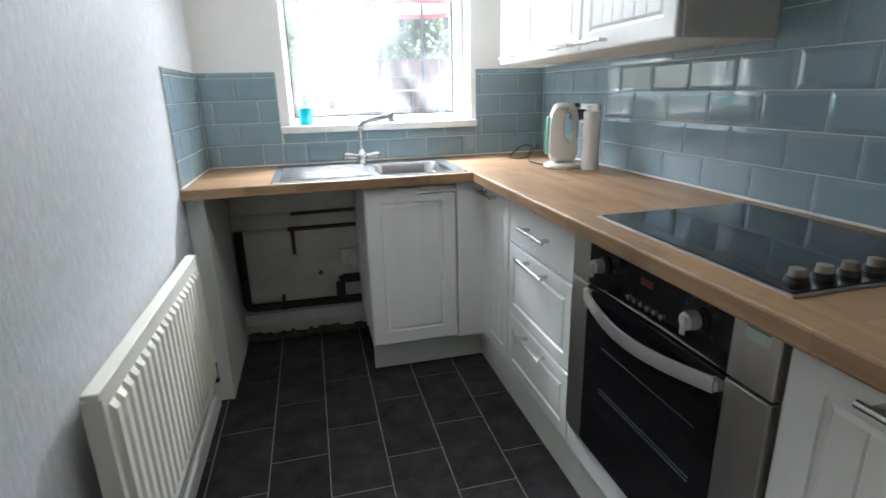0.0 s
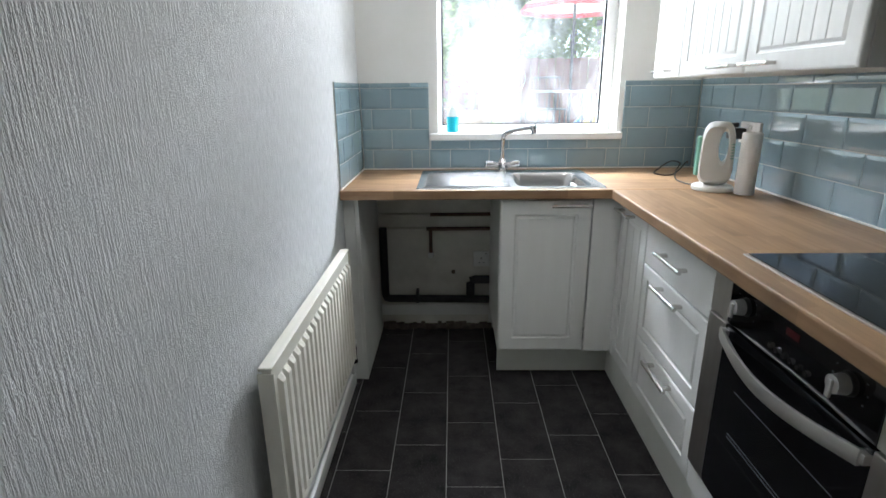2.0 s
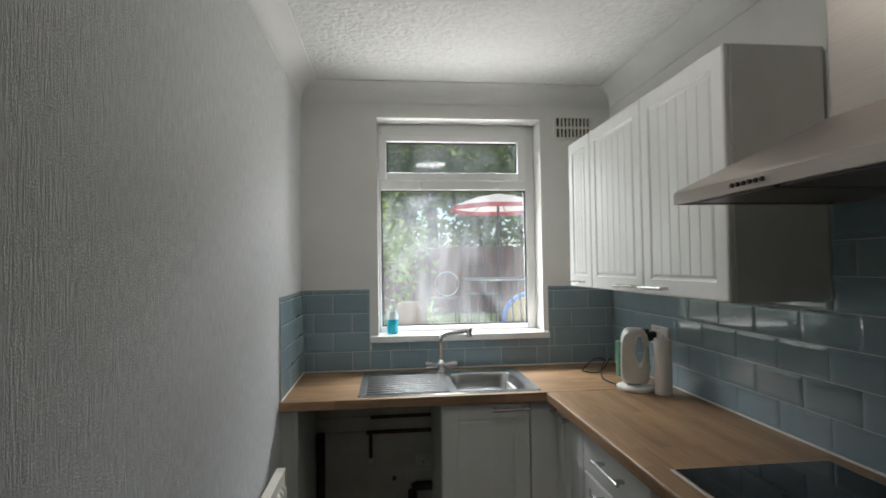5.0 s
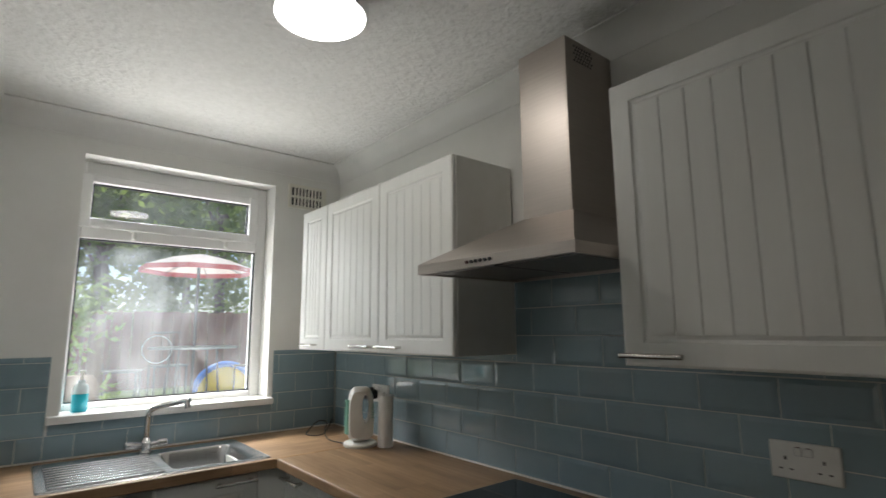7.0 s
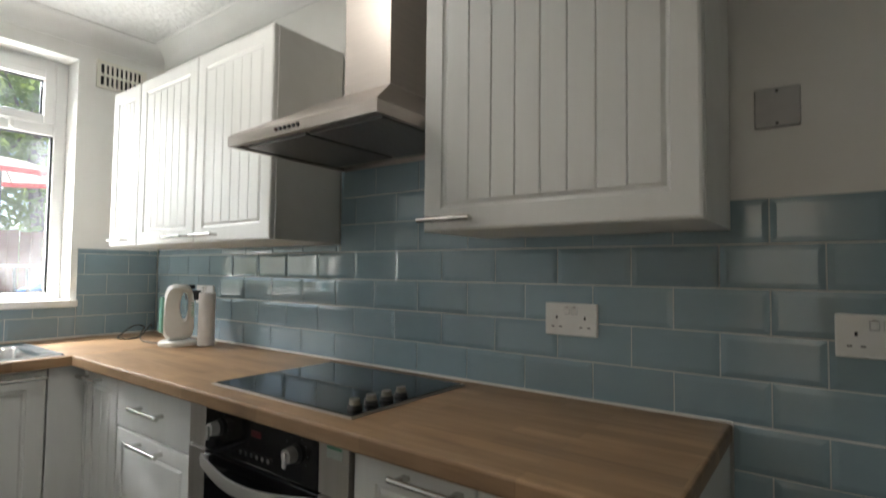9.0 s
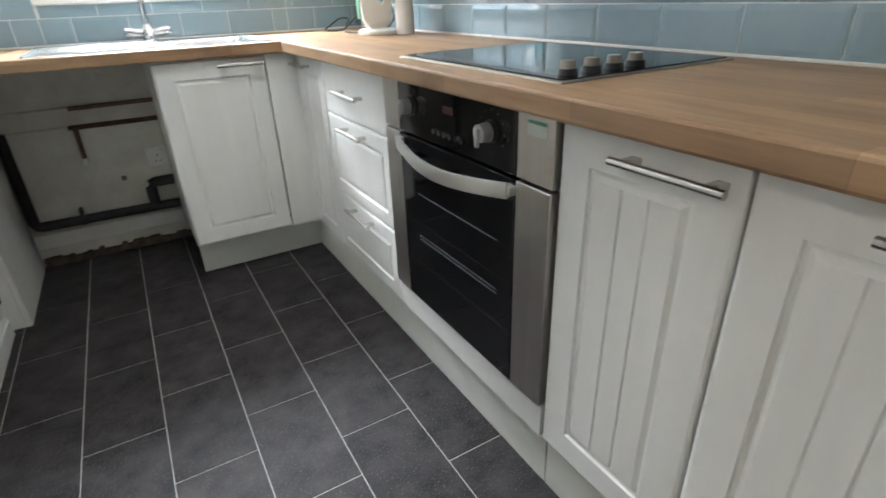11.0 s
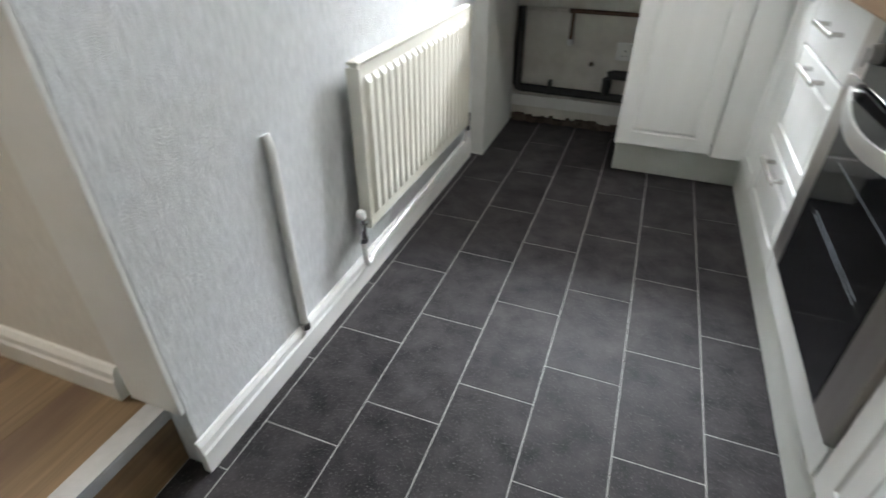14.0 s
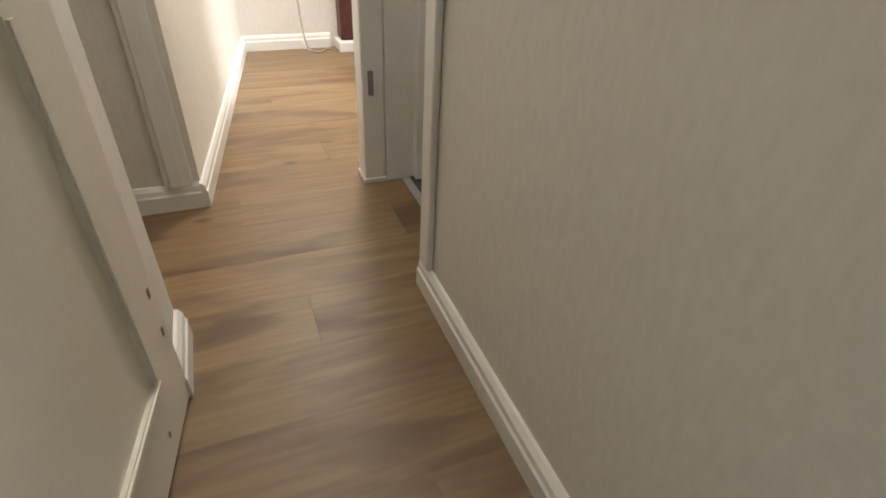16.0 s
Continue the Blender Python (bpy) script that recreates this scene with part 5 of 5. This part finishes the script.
bm = B()
box(bm, -1.8095, -3.045, STEP + HSK, -1.79, -2.965, 2.3, 0.005)
box(bm, -1.79, -3.03, STEP + HSK, -1.783, -2.99, 2.3, 0.003)
structure("architrave", bm, M_GLOSS, "white moulded upright at the wall corner", "architrave")

# open hall door
door = thing("door_1", (-0.68, HS + 0.05, STEP), "cream panelled door standing open against the wall", "door")
DA, DB = Vector((-0.36, -3.098, 0)), Vector((-1.005, -2.994, 0))
dd = (DB - DA).normalized()
dn = Vector((-dd.y, dd.x, 0))
if dn.y < 0:
    dn = -dn
DL = (DB - DA).length


def dpos(u, w, d):
    return DA + dd * u + dn * d + Vector((0, 0, STEP + 0.012 + w))


def slab(bm, u0, w0, u1, w1, d0, d1):
    vs = [bm.verts.new(dpos(u, w, d)) for d in (d0, d1) for u, w in ((u0, w0), (u1, w0), (u1, w1), (u0, w1))]
    for q in ((0, 1, 2, 3), (7, 6, 5, 4), (0, 4, 5, 1), (1, 5, 6, 2), (2, 6, 7, 3), (3, 7, 4, 0)):
        bm.faces.new([vs[i] for i in q])
    bmesh.ops.recalc_face_normals(bm, faces=bm.faces)


bm = B()
slab(bm, 0, 0, DL, 1.96, -0.04, 0.0)
leaf = part("leaf", bm, M_CREAM, door)
for w0, w1 in ((0.16, 0.78), (0.95, 1.80)):
    for u0, u1 in ((0.12, DL - 0.12),):
        bm = B()
        for a in ((u0, w0, u1, w0 + 0.02), (u0, w1 - 0.02, u1, w1), (u0, w0 + 0.02, u0 + 0.02, w1 - 0.02), (u1 - 0.02, w0 + 0.02, u1, w1 - 0.02)):
            slab(bm, *a, 0.0, 0.008)
            slab(bm, a[0] + 0.004, a[1] + 0.004, a[2] - 0.004, a[3] - 0.004, 0.008, 0.012)
        part("panel_moulding", bm, M_CREAM, leaf)
for k in range(3):
    bm = B()
    slab(bm, 0.10 + DL * 0.62 + 0.04 * k - 0.04 * k, 0.05 + 0.0 * k, 0.106 + DL * 0.62, 0.062, 0.0, 0.0015) if k == 0 else slab(bm, DL - 0.03, 0.10 + 0.09 * k, DL - 0.022, 0.12 + 0.09 * k, 0.0, 0.0015)
    part("chip", bm, M_RAWWOOD, leaf, "small chip in the paint")

# far room: dark red hearth surround and cable
hearth = thing("fireplace", (-3.5, -2.0, STEP), "dark red fireplace surround on a white hearth", "fireplace")
bm = B()
box(bm, -3.61, -2.11, STEP + 0.06, -3.50, -1.35, 1.25, 0.006)
part("surround", bm, M_DKRED, hearth)
bm = B()
box(bm, -3.61, -2.135, STEP, -3.455, -1.3, STEP + 0.058, 0.005)
part("hearth_slab", bm, M_GLOSS, hearth, "white hearth slab")
bm = B()
tube(bm, smooth_line([(-3.52, -2.35, STEP + 0.30), (-3.52, -2.34, STEP + 0.15), (-3.50, -2.32, STEP + 0.03), (-3.46, -2.26, STEP + 0.01), (-3.42, -2.22, STEP + 0.035), (-3.37, -2.19, STEP + 0.05)], 6), 0.006, 6)
cb = thing("cable", (-3.50, -2.30, STEP), "grey cable trailing from the far wall", "cable")
part("flex", bm, M_NICKEL, cb, smooth=True)

# ---- garden beyond the window ----
M_GRASS = mat("lawn", (0.05, 0.085, 0.02), 0.9, col2=(0.10, 0.15, 0.045), scale=7, bump=0.6, bscale=60)
M_LEAF = mat("hedge_leaf", (0.055, 0.115, 0.024), 0.5, col2=(0.16, 0.26, 0.065), scale=2.2)
# sunlight glows through thin leaves
lt = M_LEAF.node_tree
ltr, lmx = lt.nodes.new("ShaderNodeBsdfTranslucent"), lt.nodes.new("ShaderNodeMixShader")
ltr.inputs["Color"].default_value = (0.38, 0.52, 0.10, 1)
lmx.inputs[0].default_value = 0.45
lt.links.new(lt.nodes["Principled BSDF"].outputs[0], lmx.inputs[1])
lt.links.new(ltr.outputs[0], lmx.inputs[2])
lt.links.new(lmx.outputs[0], lt.nodes["Material Output"].inputs[0])
M_BARK = mat("bark", (0.09, 0.065, 0.045), 0.9, col2=(0.17, 0.13, 0.10), scale=18, stretch=(1, 1, 0.2), bump=0.8, bscale=40)
M_FENCE = mat("red_brown_fence", (0.17, 0.06, 0.045), 0.75, col2=(0.25, 0.10, 0.075), scale=9, stretch=(1, 1, 0.15))
M_PARASOL = mat("parasol_cloth_white", (0.72, 0.66, 0.63), 0.85, col2=(0.78, 0.73, 0.70), scale=5)
M_PARASOLRED = mat("parasol_cloth_red", (0.50, 0.08, 0.09), 0.85, col2=(0.58, 0.11, 0.11), scale=5)
nt = M_PARASOL.node_tree
ptr, pmx = nt.nodes.new("ShaderNodeBsdfTranslucent"), nt.nodes.new("ShaderNodeMixShader")
ptr.inputs["Color"].default_value = (0.80, 0.66, 0.63, 1)
pmx.inputs[0].default_value = 0.5
nt.links.new(nt.nodes["Principled BSDF"].outputs[0], pmx.inputs[1])
nt.links.new(ptr.outputs[0], pmx.inputs[2])
nt.links.new(pmx.outputs[0], nt.nodes["Material Output"].inputs[0])
M_PATIO = mat("pale_paving", (0.34, 0.32, 0.29), 0.85, col2=(0.44, 0.42, 0.38), scale=6, bump=0.3, bscale=40)
M_YELLOW = mat("yellow_inflatable", (0.75, 0.55, 0.04), 0.35, col2=(0.8, 0.6, 0.06), scale=10)
M_BLUEINF = mat("blue_inflatable", (0.04, 0.16, 0.55), 0.35, col2=(0.05, 0.19, 0.6), scale=10)
M_METALDK = mat("dark_garden_metal", (0.05, 0.05, 0.055), 0.45, metal=0.5, col2=(0.08, 0.08, 0.085), scale=20)
M_WATER = mat("galvanised", (0.35, 0.36, 0.37), 0.4, metal=0.8, col2=(0.42, 0.43, 0.44), scale=20)

GZ = 0.55
bm = B()
n = 24
for i in range(n):
    for j in range(n):
        x0, x1 = -60 + 120 * i / n, -60 + 120 * (i + 1) / n
        y0, y1 = 0.285 + 90 * (j / n) ** 2, 0.285 + 90 * ((j + 1) / n) ** 2
        quad(bm, ((x0, y0, GZ), (x1, y0, GZ), (x1, y1, GZ), (x0, y1, GZ)))
bmesh.ops.remove_doubles(bm, verts=bm.verts, dist=0.001)
structure("ground", bm, M_GRASS, "green garden lawn beyond the window", "ground")
bm = B()
box(bm, -1.5, 0.29, GZ - 0.05, 5.5, 5.2, GZ + 0.02)
structure("pavement", bm, M_PATIO, "pale paved patio outside the window", "pavement")


def leaf_cloud(bm, centre, size, count, leaf=0.09, seed=1):
    """Many small leaves scattered through an uneven lobed crown."""
    rnd = random.Random(seed)
    lobes = [(Vector((rnd.uniform(-0.6, 0.6) * size[0], rnd.uniform(-0.6, 0.6) * size[1], rnd.uniform(-0.6, 0.6) * size[2])), rnd.uniform(0.28, 0.5)) for _ in range(11)]
    c = Vector(centre)
    for _ in range(count):
        o, r = lobes[rnd.randrange(len(lobes))]
        d = Vector((rnd.gauss(0, 1), rnd.gauss(0, 1), rnd.gauss(0, 1))).normalized() * (rnd.random() ** 0.35) * r
        p = c + o + Vector((d.x * size[0], d.y * size[1], d.z * size[2]))
        a = Vector((rnd.gauss(0, 1), rnd.gauss(0, 1), rnd.gauss(0, 0.7))).normalized()
        b = a.cross(Vector((rnd.gauss(0, 1), rnd.gauss(0, 1), rnd.gauss(0, 1)))).normalized()
        s = leaf * rnd.uniform(0.6, 1.3)
        quad(bm, (p - a * s, p + b * s * 0.45, p + a * s, p - b * s * 0.45))


def tree(x, y, h, w, seed, leaf=0.11, count=4200):
    t = thing("tree", (x, y, GZ), "leafy green garden tree", "tree", "garden trees")
    rnd = random.Random(seed)
    bm = B()
    tube(bm, smooth_line([(x, y, GZ), (x + 0.06, y, GZ + h * 0.25), (x - 0.05, y + 0.05, GZ + h * 0.5), (x, y, GZ + h * 0.75)], 4), 0.11, 8)
    for k in range(6):
        a = rnd.uniform(0, 6.28)
        z = GZ + h * rnd.uniform(0.3, 0.6)
        e_ = Vector((x + math.cos(a) * w * 0.5, y + math.sin(a) * w * 0.5, z + h * 0.25))
        rod(bm, (x, y, z), e_, 0.05, 0.015, 6)
    part("trunk", bm, M_BARK, t, smooth=True)
    bm = B()
    leaf_cloud(bm, (x, y, GZ + h * 0.62), (w, w, h * 0.55), count, leaf, seed)
    part("crown", bm, M_LEAF, t)


for k in range(7):
    tree(-3.0 + 2.4 * k, 14.0 + 0.7 * (k % 2), 9.0 + (k * 5 % 3) * 0.6, 2.6, 30 + k, 0.17, 5200)
tree(-0.6, 9.5, 5.5, 2.0, 3)
tree(1.6, 10.5, 6.2, 2.2, 4)
tree(3.8, 9.8, 5.6, 2.1, 5)
tree(6.6, 10.5, 6.0, 2.4, 6)
tree(9.4, 11.0, 6.0, 2.6, 7)
tree(-0.3, 5.6, 3.6, 1.0, 8, 0.07)
for x, y, w, h, sd in ((0.3, 8.2, 1.6, 1.9, 11), (2.6, 8.8, 1.9, 1.9, 12), (5.2, 8.6, 1.9, 2.1, 13), (7.9, 8.8, 1.9, 2.0, 14), (-1.8, 7.0, 1.5, 2.2, 15)):
    sh = thing("shrub", (x, y, GZ), "dense green garden shrub", "shrub", "garden shrubs")
    bm = B()
    for k in range(5):
        rod(bm, (x, y, GZ), (x + w * 0.2 * math.cos(k * 1.3), y + w * 0.2 * math.sin(k * 1.3), GZ + h * 0.6), 0.03, 0.012, 6)
    part("stems", bm, M_BARK, sh)
    bm = B()
    leaf_cloud(bm, (x, y, GZ + h * 0.55), (w, w * 0.7, h * 0.55), 1900, 0.075, sd)
    part("leaves", bm, M_LEAF, sh)
fence = thing("fence", (3.2, 7.0, GZ), "red-brown timber garden fence", "fence")
for k in range(46):
    bm = B()
    x = -0.6 + k * 0.145
    box(bm, x, 7.0 + 0.012 * (k % 2), GZ, x + 0.135, 7.022 + 0.012 * (k % 2), GZ + 1.24 + 0.012 * ((k * 7) % 3))
    part("board", bm, M_FENCE, fence)

PX, PY, PZ = 1.97, 4.2, 2.44
par = thing("parasol", (PX, PY, GZ), "garden parasol, pale above and red beneath", "parasol")
bm = B()
nn = 8
top = bm.verts.new((PX, PY, PZ))
rims = []
for k in range(nn):
    a = 2 * math.pi * (k + 0.5) / nn
    mid = bm.verts.new((PX + 0.34 * math.cos(a), PY + 0.34 * math.sin(a), PZ - 0.07))
    out = bm.verts.new((PX + 0.68 * math.cos(a), PY + 0.68 * math.sin(a), PZ - 0.19))
    rims.append((mid, out))
for k in range(nn):
    (a, b), (c, d_) = rims[k], rims[(k + 1) % nn]
    bm.faces.new((top, a, c))
    bm.faces.new((a, b, d_, c))
canopy = part("canopy", bm, M_PARASOL, par)
bm = B()
for k in range(nn):
    a, b = 2 * math.pi * (k + 0.5) / nn, 2 * math.pi * (k + 1.5) / nn
    p, q = (PX + 0.68 * math.cos(a), PY + 0.68 * math.sin(a)), (PX + 0.68 * math.cos(b), PY + 0.68 * math.sin(b))
    quad(bm, ((*p, PZ - 0.19), (*q, PZ - 0.19), (*q, PZ - 0.25), (*p, PZ - 0.25)))
part("lining", bm, M_PARASOLRED, canopy, "red cloth valance")
part("pole", rod(B(), (PX, PY, GZ + 0.02), (PX, PY, PZ), 0.019), M_METALDK, par)
for k in range(nn):
    a = 2 * math.pi * (k + 0.5) / nn
    part("rib", rod(B(), (PX, PY, PZ - 0.03), (PX + 0.66 * math.cos(a), PY + 0.66 * math.sin(a), PZ - 0.2), 0.006, n=6), M_METALDK, par)
tab = thing("garden_table", (PX, PY, GZ), "round dark garden table under the parasol", "table")
part("tabletop", rod(B(), (PX + 0.001, PY, GZ + 0.70), (PX + 0.001, PY, GZ + 0.725), 0.5, n=36), M_WATER, tab)
for k in range(4):
    a = math.pi / 4 + k * math.pi / 2
    part("leg", rod(B(), (PX + 0.3 * math.cos(a), PY + 0.3 * math.sin(a), GZ + 0.70), (PX + 0.36 * math.cos(a), PY + 0.36 * math.sin(a), GZ + 0.02), 0.014, n=8), M_METALDK, tab)


def garden_chair(x, y, turn):
    c = thing("garden_chair", (0, 0, 0), "dark metal garden chair by the table", "chair", "garden chairs")
    part("seat", box(B(), -0.21, -0.2, 0.43, 0.21, 0.2, 0.45, 0.005), M_METALDK, c)
    bm = B()
    for k in range(6):
        rod(bm, (-0.18 + 0.072 * k, 0.2, 0.45), (-0.18 + 0.072 * k, 0.27, 0.88), 0.008, n=6)
    rod(bm, (-0.2, 0.275, 0.88), (0.2, 0.275, 0.88), 0.012, n=8)
    part("backrest", bm, M_METALDK, c)
    for sx in (-0.19, 0.19):
        for sy in (-0.18, 0.19):
            part("leg", rod(B(), (sx, sy, 0.0), (sx, sy, 0.44), 0.012, n=8), M_METALDK, c)
    c.matrix_basis = pose(x, y, GZ + 0.02, 0, 0, turn)
    return c


ch = garden_chair(PX - 0.75, PY + 0.1, 75)
copy_thing(ch, pose(PX + 0.8, PY + 0.1, GZ + 0.02, 0, 0, -80))
copy_thing(ch, pose(PX - 0.1, PY + 0.85, GZ + 0.02, 0, 0, 0))
pool = thing("play_tent", (2.67, 5.2, GZ), "yellow play tent with a blue arched edge", "play tent")
bm = B()
pts = [(2.67 + 0.42 * math.cos(math.pi * k / 20), 5.2, GZ + 0.02 + 0.42 * math.sin(math.pi * k / 20)) for k in range(21)]
part("arch", tube(bm, pts, 0.045, 10), M_BLUEINF, pool, smooth=True)
bm = B()
fan = [bm.verts.new((x, y + 0.03, z)) for x, y, z in pts]
rear = [bm.verts.new((2.67 + (x - 2.67) * 0.55, y + 0.5, GZ + (z - GZ) * 0.35)) for x, y, z in pts]
for k in range(20):
    bm.faces.new((fan[k], fan[k + 1], rear[k + 1], rear[k]))
bm.faces.new(fan)
part("cloth", bm, M_YELLOW, pool)
post = thing("tree_stump", (0.78, 2.9, GZ), "cut garden post beside a rounded stump", "stump")
part("post", rod(B(), (0.80, 2.9, GZ), (0.82, 2.9, 1.62), 0.07, 0.06, 12), M_BARK, post, smooth=True)
part("stump", lathe(B(), (0.66, 2.3, GZ), [(0.13, 0), (0.14, 0.3), (0.13, 0.5), (0.09, 0.56)], 16), M_BARK, post, smooth=True)
pl = thing("climbing_plant", (0.75, 3.0, GZ), "climbing plant with pale green leaves on a post", "plant")
bm = B()
leaf_cloud(bm, (0.72, 3.0, 1.25), (0.42, 0.3, 0.75), 420, 0.05, 21)
part("leaves", bm, M_LEAF, pl)
part("stem", rod(B(), (0.7, 3.0, GZ), (0.72, 3.0, 1.7), 0.012, n=6), M_BARK, pl)

# ---- tiles, last: floor, splashbacks, hall planks ----
bm = B()
box(bm, -0.056, SOUTH, -0.06, EAST, 0.0, -0.0012)
floor = structure("floor", bm, M_FLOORGROUT, "dark slate-look vinyl tile floor with pale joints", "floor")
MESHES = {}


def flat_piece(key, lx, ly, h, material, bev):
    """A low slab with bevelled top edges, centred on the origin, its top at z = 0."""
    if key not in MESHES:
        bm = B()
        rings = []
        for i, z in ((0, -h), (0, -bev), (bev, 0)):
            rings.append([bm.verts.new((sx * (lx / 2 - i), sy * (ly / 2 - i), z)) for sx, sy in ((-1, -1), (1, -1), (1, 1), (-1, 1))])
        for a, b in zip(rings, rings[1:]):
            for k in range(4):
                bm.faces.new((a[k], a[(k + 1) % 4], b[(k + 1) % 4], b[k]))
        bm.faces.new(rings[-1])
        MESHES[key] = finish(bm, "floor_piece", material)
    return MESHES[key]


TW, TL, J = 0.2, 0.36, 0.0028
for c in range(-1, 9):
    start = -1.893 + 0.1405 * c
    y = start - TL * 20
    while y < 0.4:
        y0, y1 = max(y, SOUTH), min(y + TL, 0.0)
        x0 = max(0.045 + TW * c, -0.055 if y0 < DOOR_N else 0.0)
        x1 = min(0.045 + TW * (c + 1), EAST)
        if y1 - y0 > 0.01 and x1 - x0 > 0.01:
            lx, ly = x1 - x0 - J, y1 - y0 - J
            ob = new("floor_tile", flat_piece((round(lx, 3), round(ly, 3), "v"), lx, ly, 0.002, M_SLATE, 0.0008))
            ob.location = ((x0 + x1) / 2, (y0 + y1) / 2, 0.0)
            ob.parent = floor
        y += TL

PW, PL = 0.192, 1.28
for k in range(19):
    x1 = -0.096 - PW * k
    x0 = max(x1 - PW, -3.61)
    y = -4.2 - (k * 0.47) % PL
    while y < -1.0:
        y0, y1 = max(y, -4.2), min(y + PL, -1.1)
        if y1 - y0 > 0.05 and x1 - x0 > 0.01:
            lx, ly = x1 - x0 - 0.0004, y1 - y0 - 0.0004
            ob = new("plank", flat_piece((round(lx, 3), round(ly, 3), "p"), lx, ly, 0.007, M_LAMINATE, 0.0004))
            ob.location = ((x0 + x1) / 2, (y0 + y1) / 2, STEP)
            ob.parent = hall_floor
        y += PL


def metro(lu, lz, chamfer=True):
    """A bevel-edged wall tile lying in the xy plane, face up, centred."""
    key = (round(lu, 3), round(lz, 3), "m")
    if key not in MESHES:
        bm = B()
        bw = min(0.013, lu * 0.3, lz * 0.3)
        rings = []
        for i, z in ((0, 0.0), (0, 0.0058), (bw, 0.0075), (bw + 0.001, 0.0075)):
            rings.append([bm.verts.new((sx * (lu / 2 - i), sy * (lz / 2 - i), z)) for sx, sy in ((-1, -1), (1, -1), (1, 1), (-1, 1))])
        for a, b in zip(rings, rings[1:]):
            for k in range(4):
                bm.faces.new((a[k], a[(k + 1) % 4], b[(k + 1) % 4], b[k]))
        bm.faces.new(rings[-1])
        MESHES[key] = finish(bm, "wall_tile", M_TILE)
    return MESHES[key]


def tile_wall(name, label, axis, plane, regions, phase, z_ref, sign):
    """Running-bond tiles on a wall. regions: (u0, u1, z0, z1). axis 'y': u is x; axis 'x': u is y, facing sign * x."""
    bm = B()
    for u0, u1, z0, z1 in regions:
        if axis == "y":
            box(bm, u0, plane - 0.0005, z0, u1, plane - 0.0056, z1)
        else:
            box(bm, plane + sign * 0.0005, u0, z0, plane + sign * 0.0056, u1, z1)
    back = structure(name, bm, M_GROUT, label, "wall tiles")
    lu, lz, j = 0.2, 0.1015, 0.0027
    for u0, u1, z0, z1 in regions:
        r0 = math.floor((z0 - z_ref) / lz)
        for r in range(r0, r0 + int((z1 - z0) / lz) + 3):
            a, b = max(z_ref + r * lz, z0), min(z_ref + (r + 1) * lz, z1)
            if b - a < 0.012:
                continue
            ph = phase + (lu / 2 if r % 2 else 0)
            k = math.floor((u0 - ph) / lu)
            while ph + k * lu < u1:
                c, d_ = max(ph + k * lu, u0), min(ph + (k + 1) * lu, u1)
                k += 1
                if d_ - c < 0.012:
                    continue
                ob = new("wall_tile", metro(d_ - c - j, b - a - j))
                uc, zc = (c + d_) / 2, (a + b) / 2
                rng = random.Random(int(uc * 1000) * 7 + int(zc * 1000))
                tilt = (rng.uniform(-0.25, 0.25), rng.uniform(-0.25, 0.25))
                if axis == "y":
                    ob.matrix_basis = pose(uc, plane - 0.0015, zc, 90 + tilt[0], tilt[1], 0)
                else:
                    ob.matrix_basis = pose(plane + sign * 0.0015, uc, zc, 90 + tilt[0], tilt[1], -90 if sign < 0 else 90)
                ob.parent = back


tile_wall("tiles_north", "blue bevelled metro tiles round the window", "y", -0.0005,
          [(0.01, W_X0 - 0.046, WT + 0.004, 1.342), (W_X0 - 0.046, W_X1 + 0.026, WT + 0.004, W_Z0 - 0.031), (W_X1 + 0.026, EAST - 0.01, WT + 0.004, 1.342)], 0.062, 0.911, -1)
tile_wall("tiles_west", "blue bevelled metro tiles at the worktop end", "x", 0.0005, [(-0.585, -0.009, WT + 0.004, 1.342)], -0.585, 0.911, 1)
tile_wall("tiles_east", "blue bevelled metro tiles behind the worktop", "x", EAST - 0.0005,
          [(SOUTH + 0.01, -0.01, WT + 0.004, 1.316), (SOUTH + 0.01, -1.455, 1.316, 1.4185), (-1.455, -0.01, 1.316, 1.347), (-2.104, -1.455, 1.4185, 1.70), (SOUTH + 0.01, -2.759, 0.10, WT + 0.004)], -2.035, 0.911, -1)
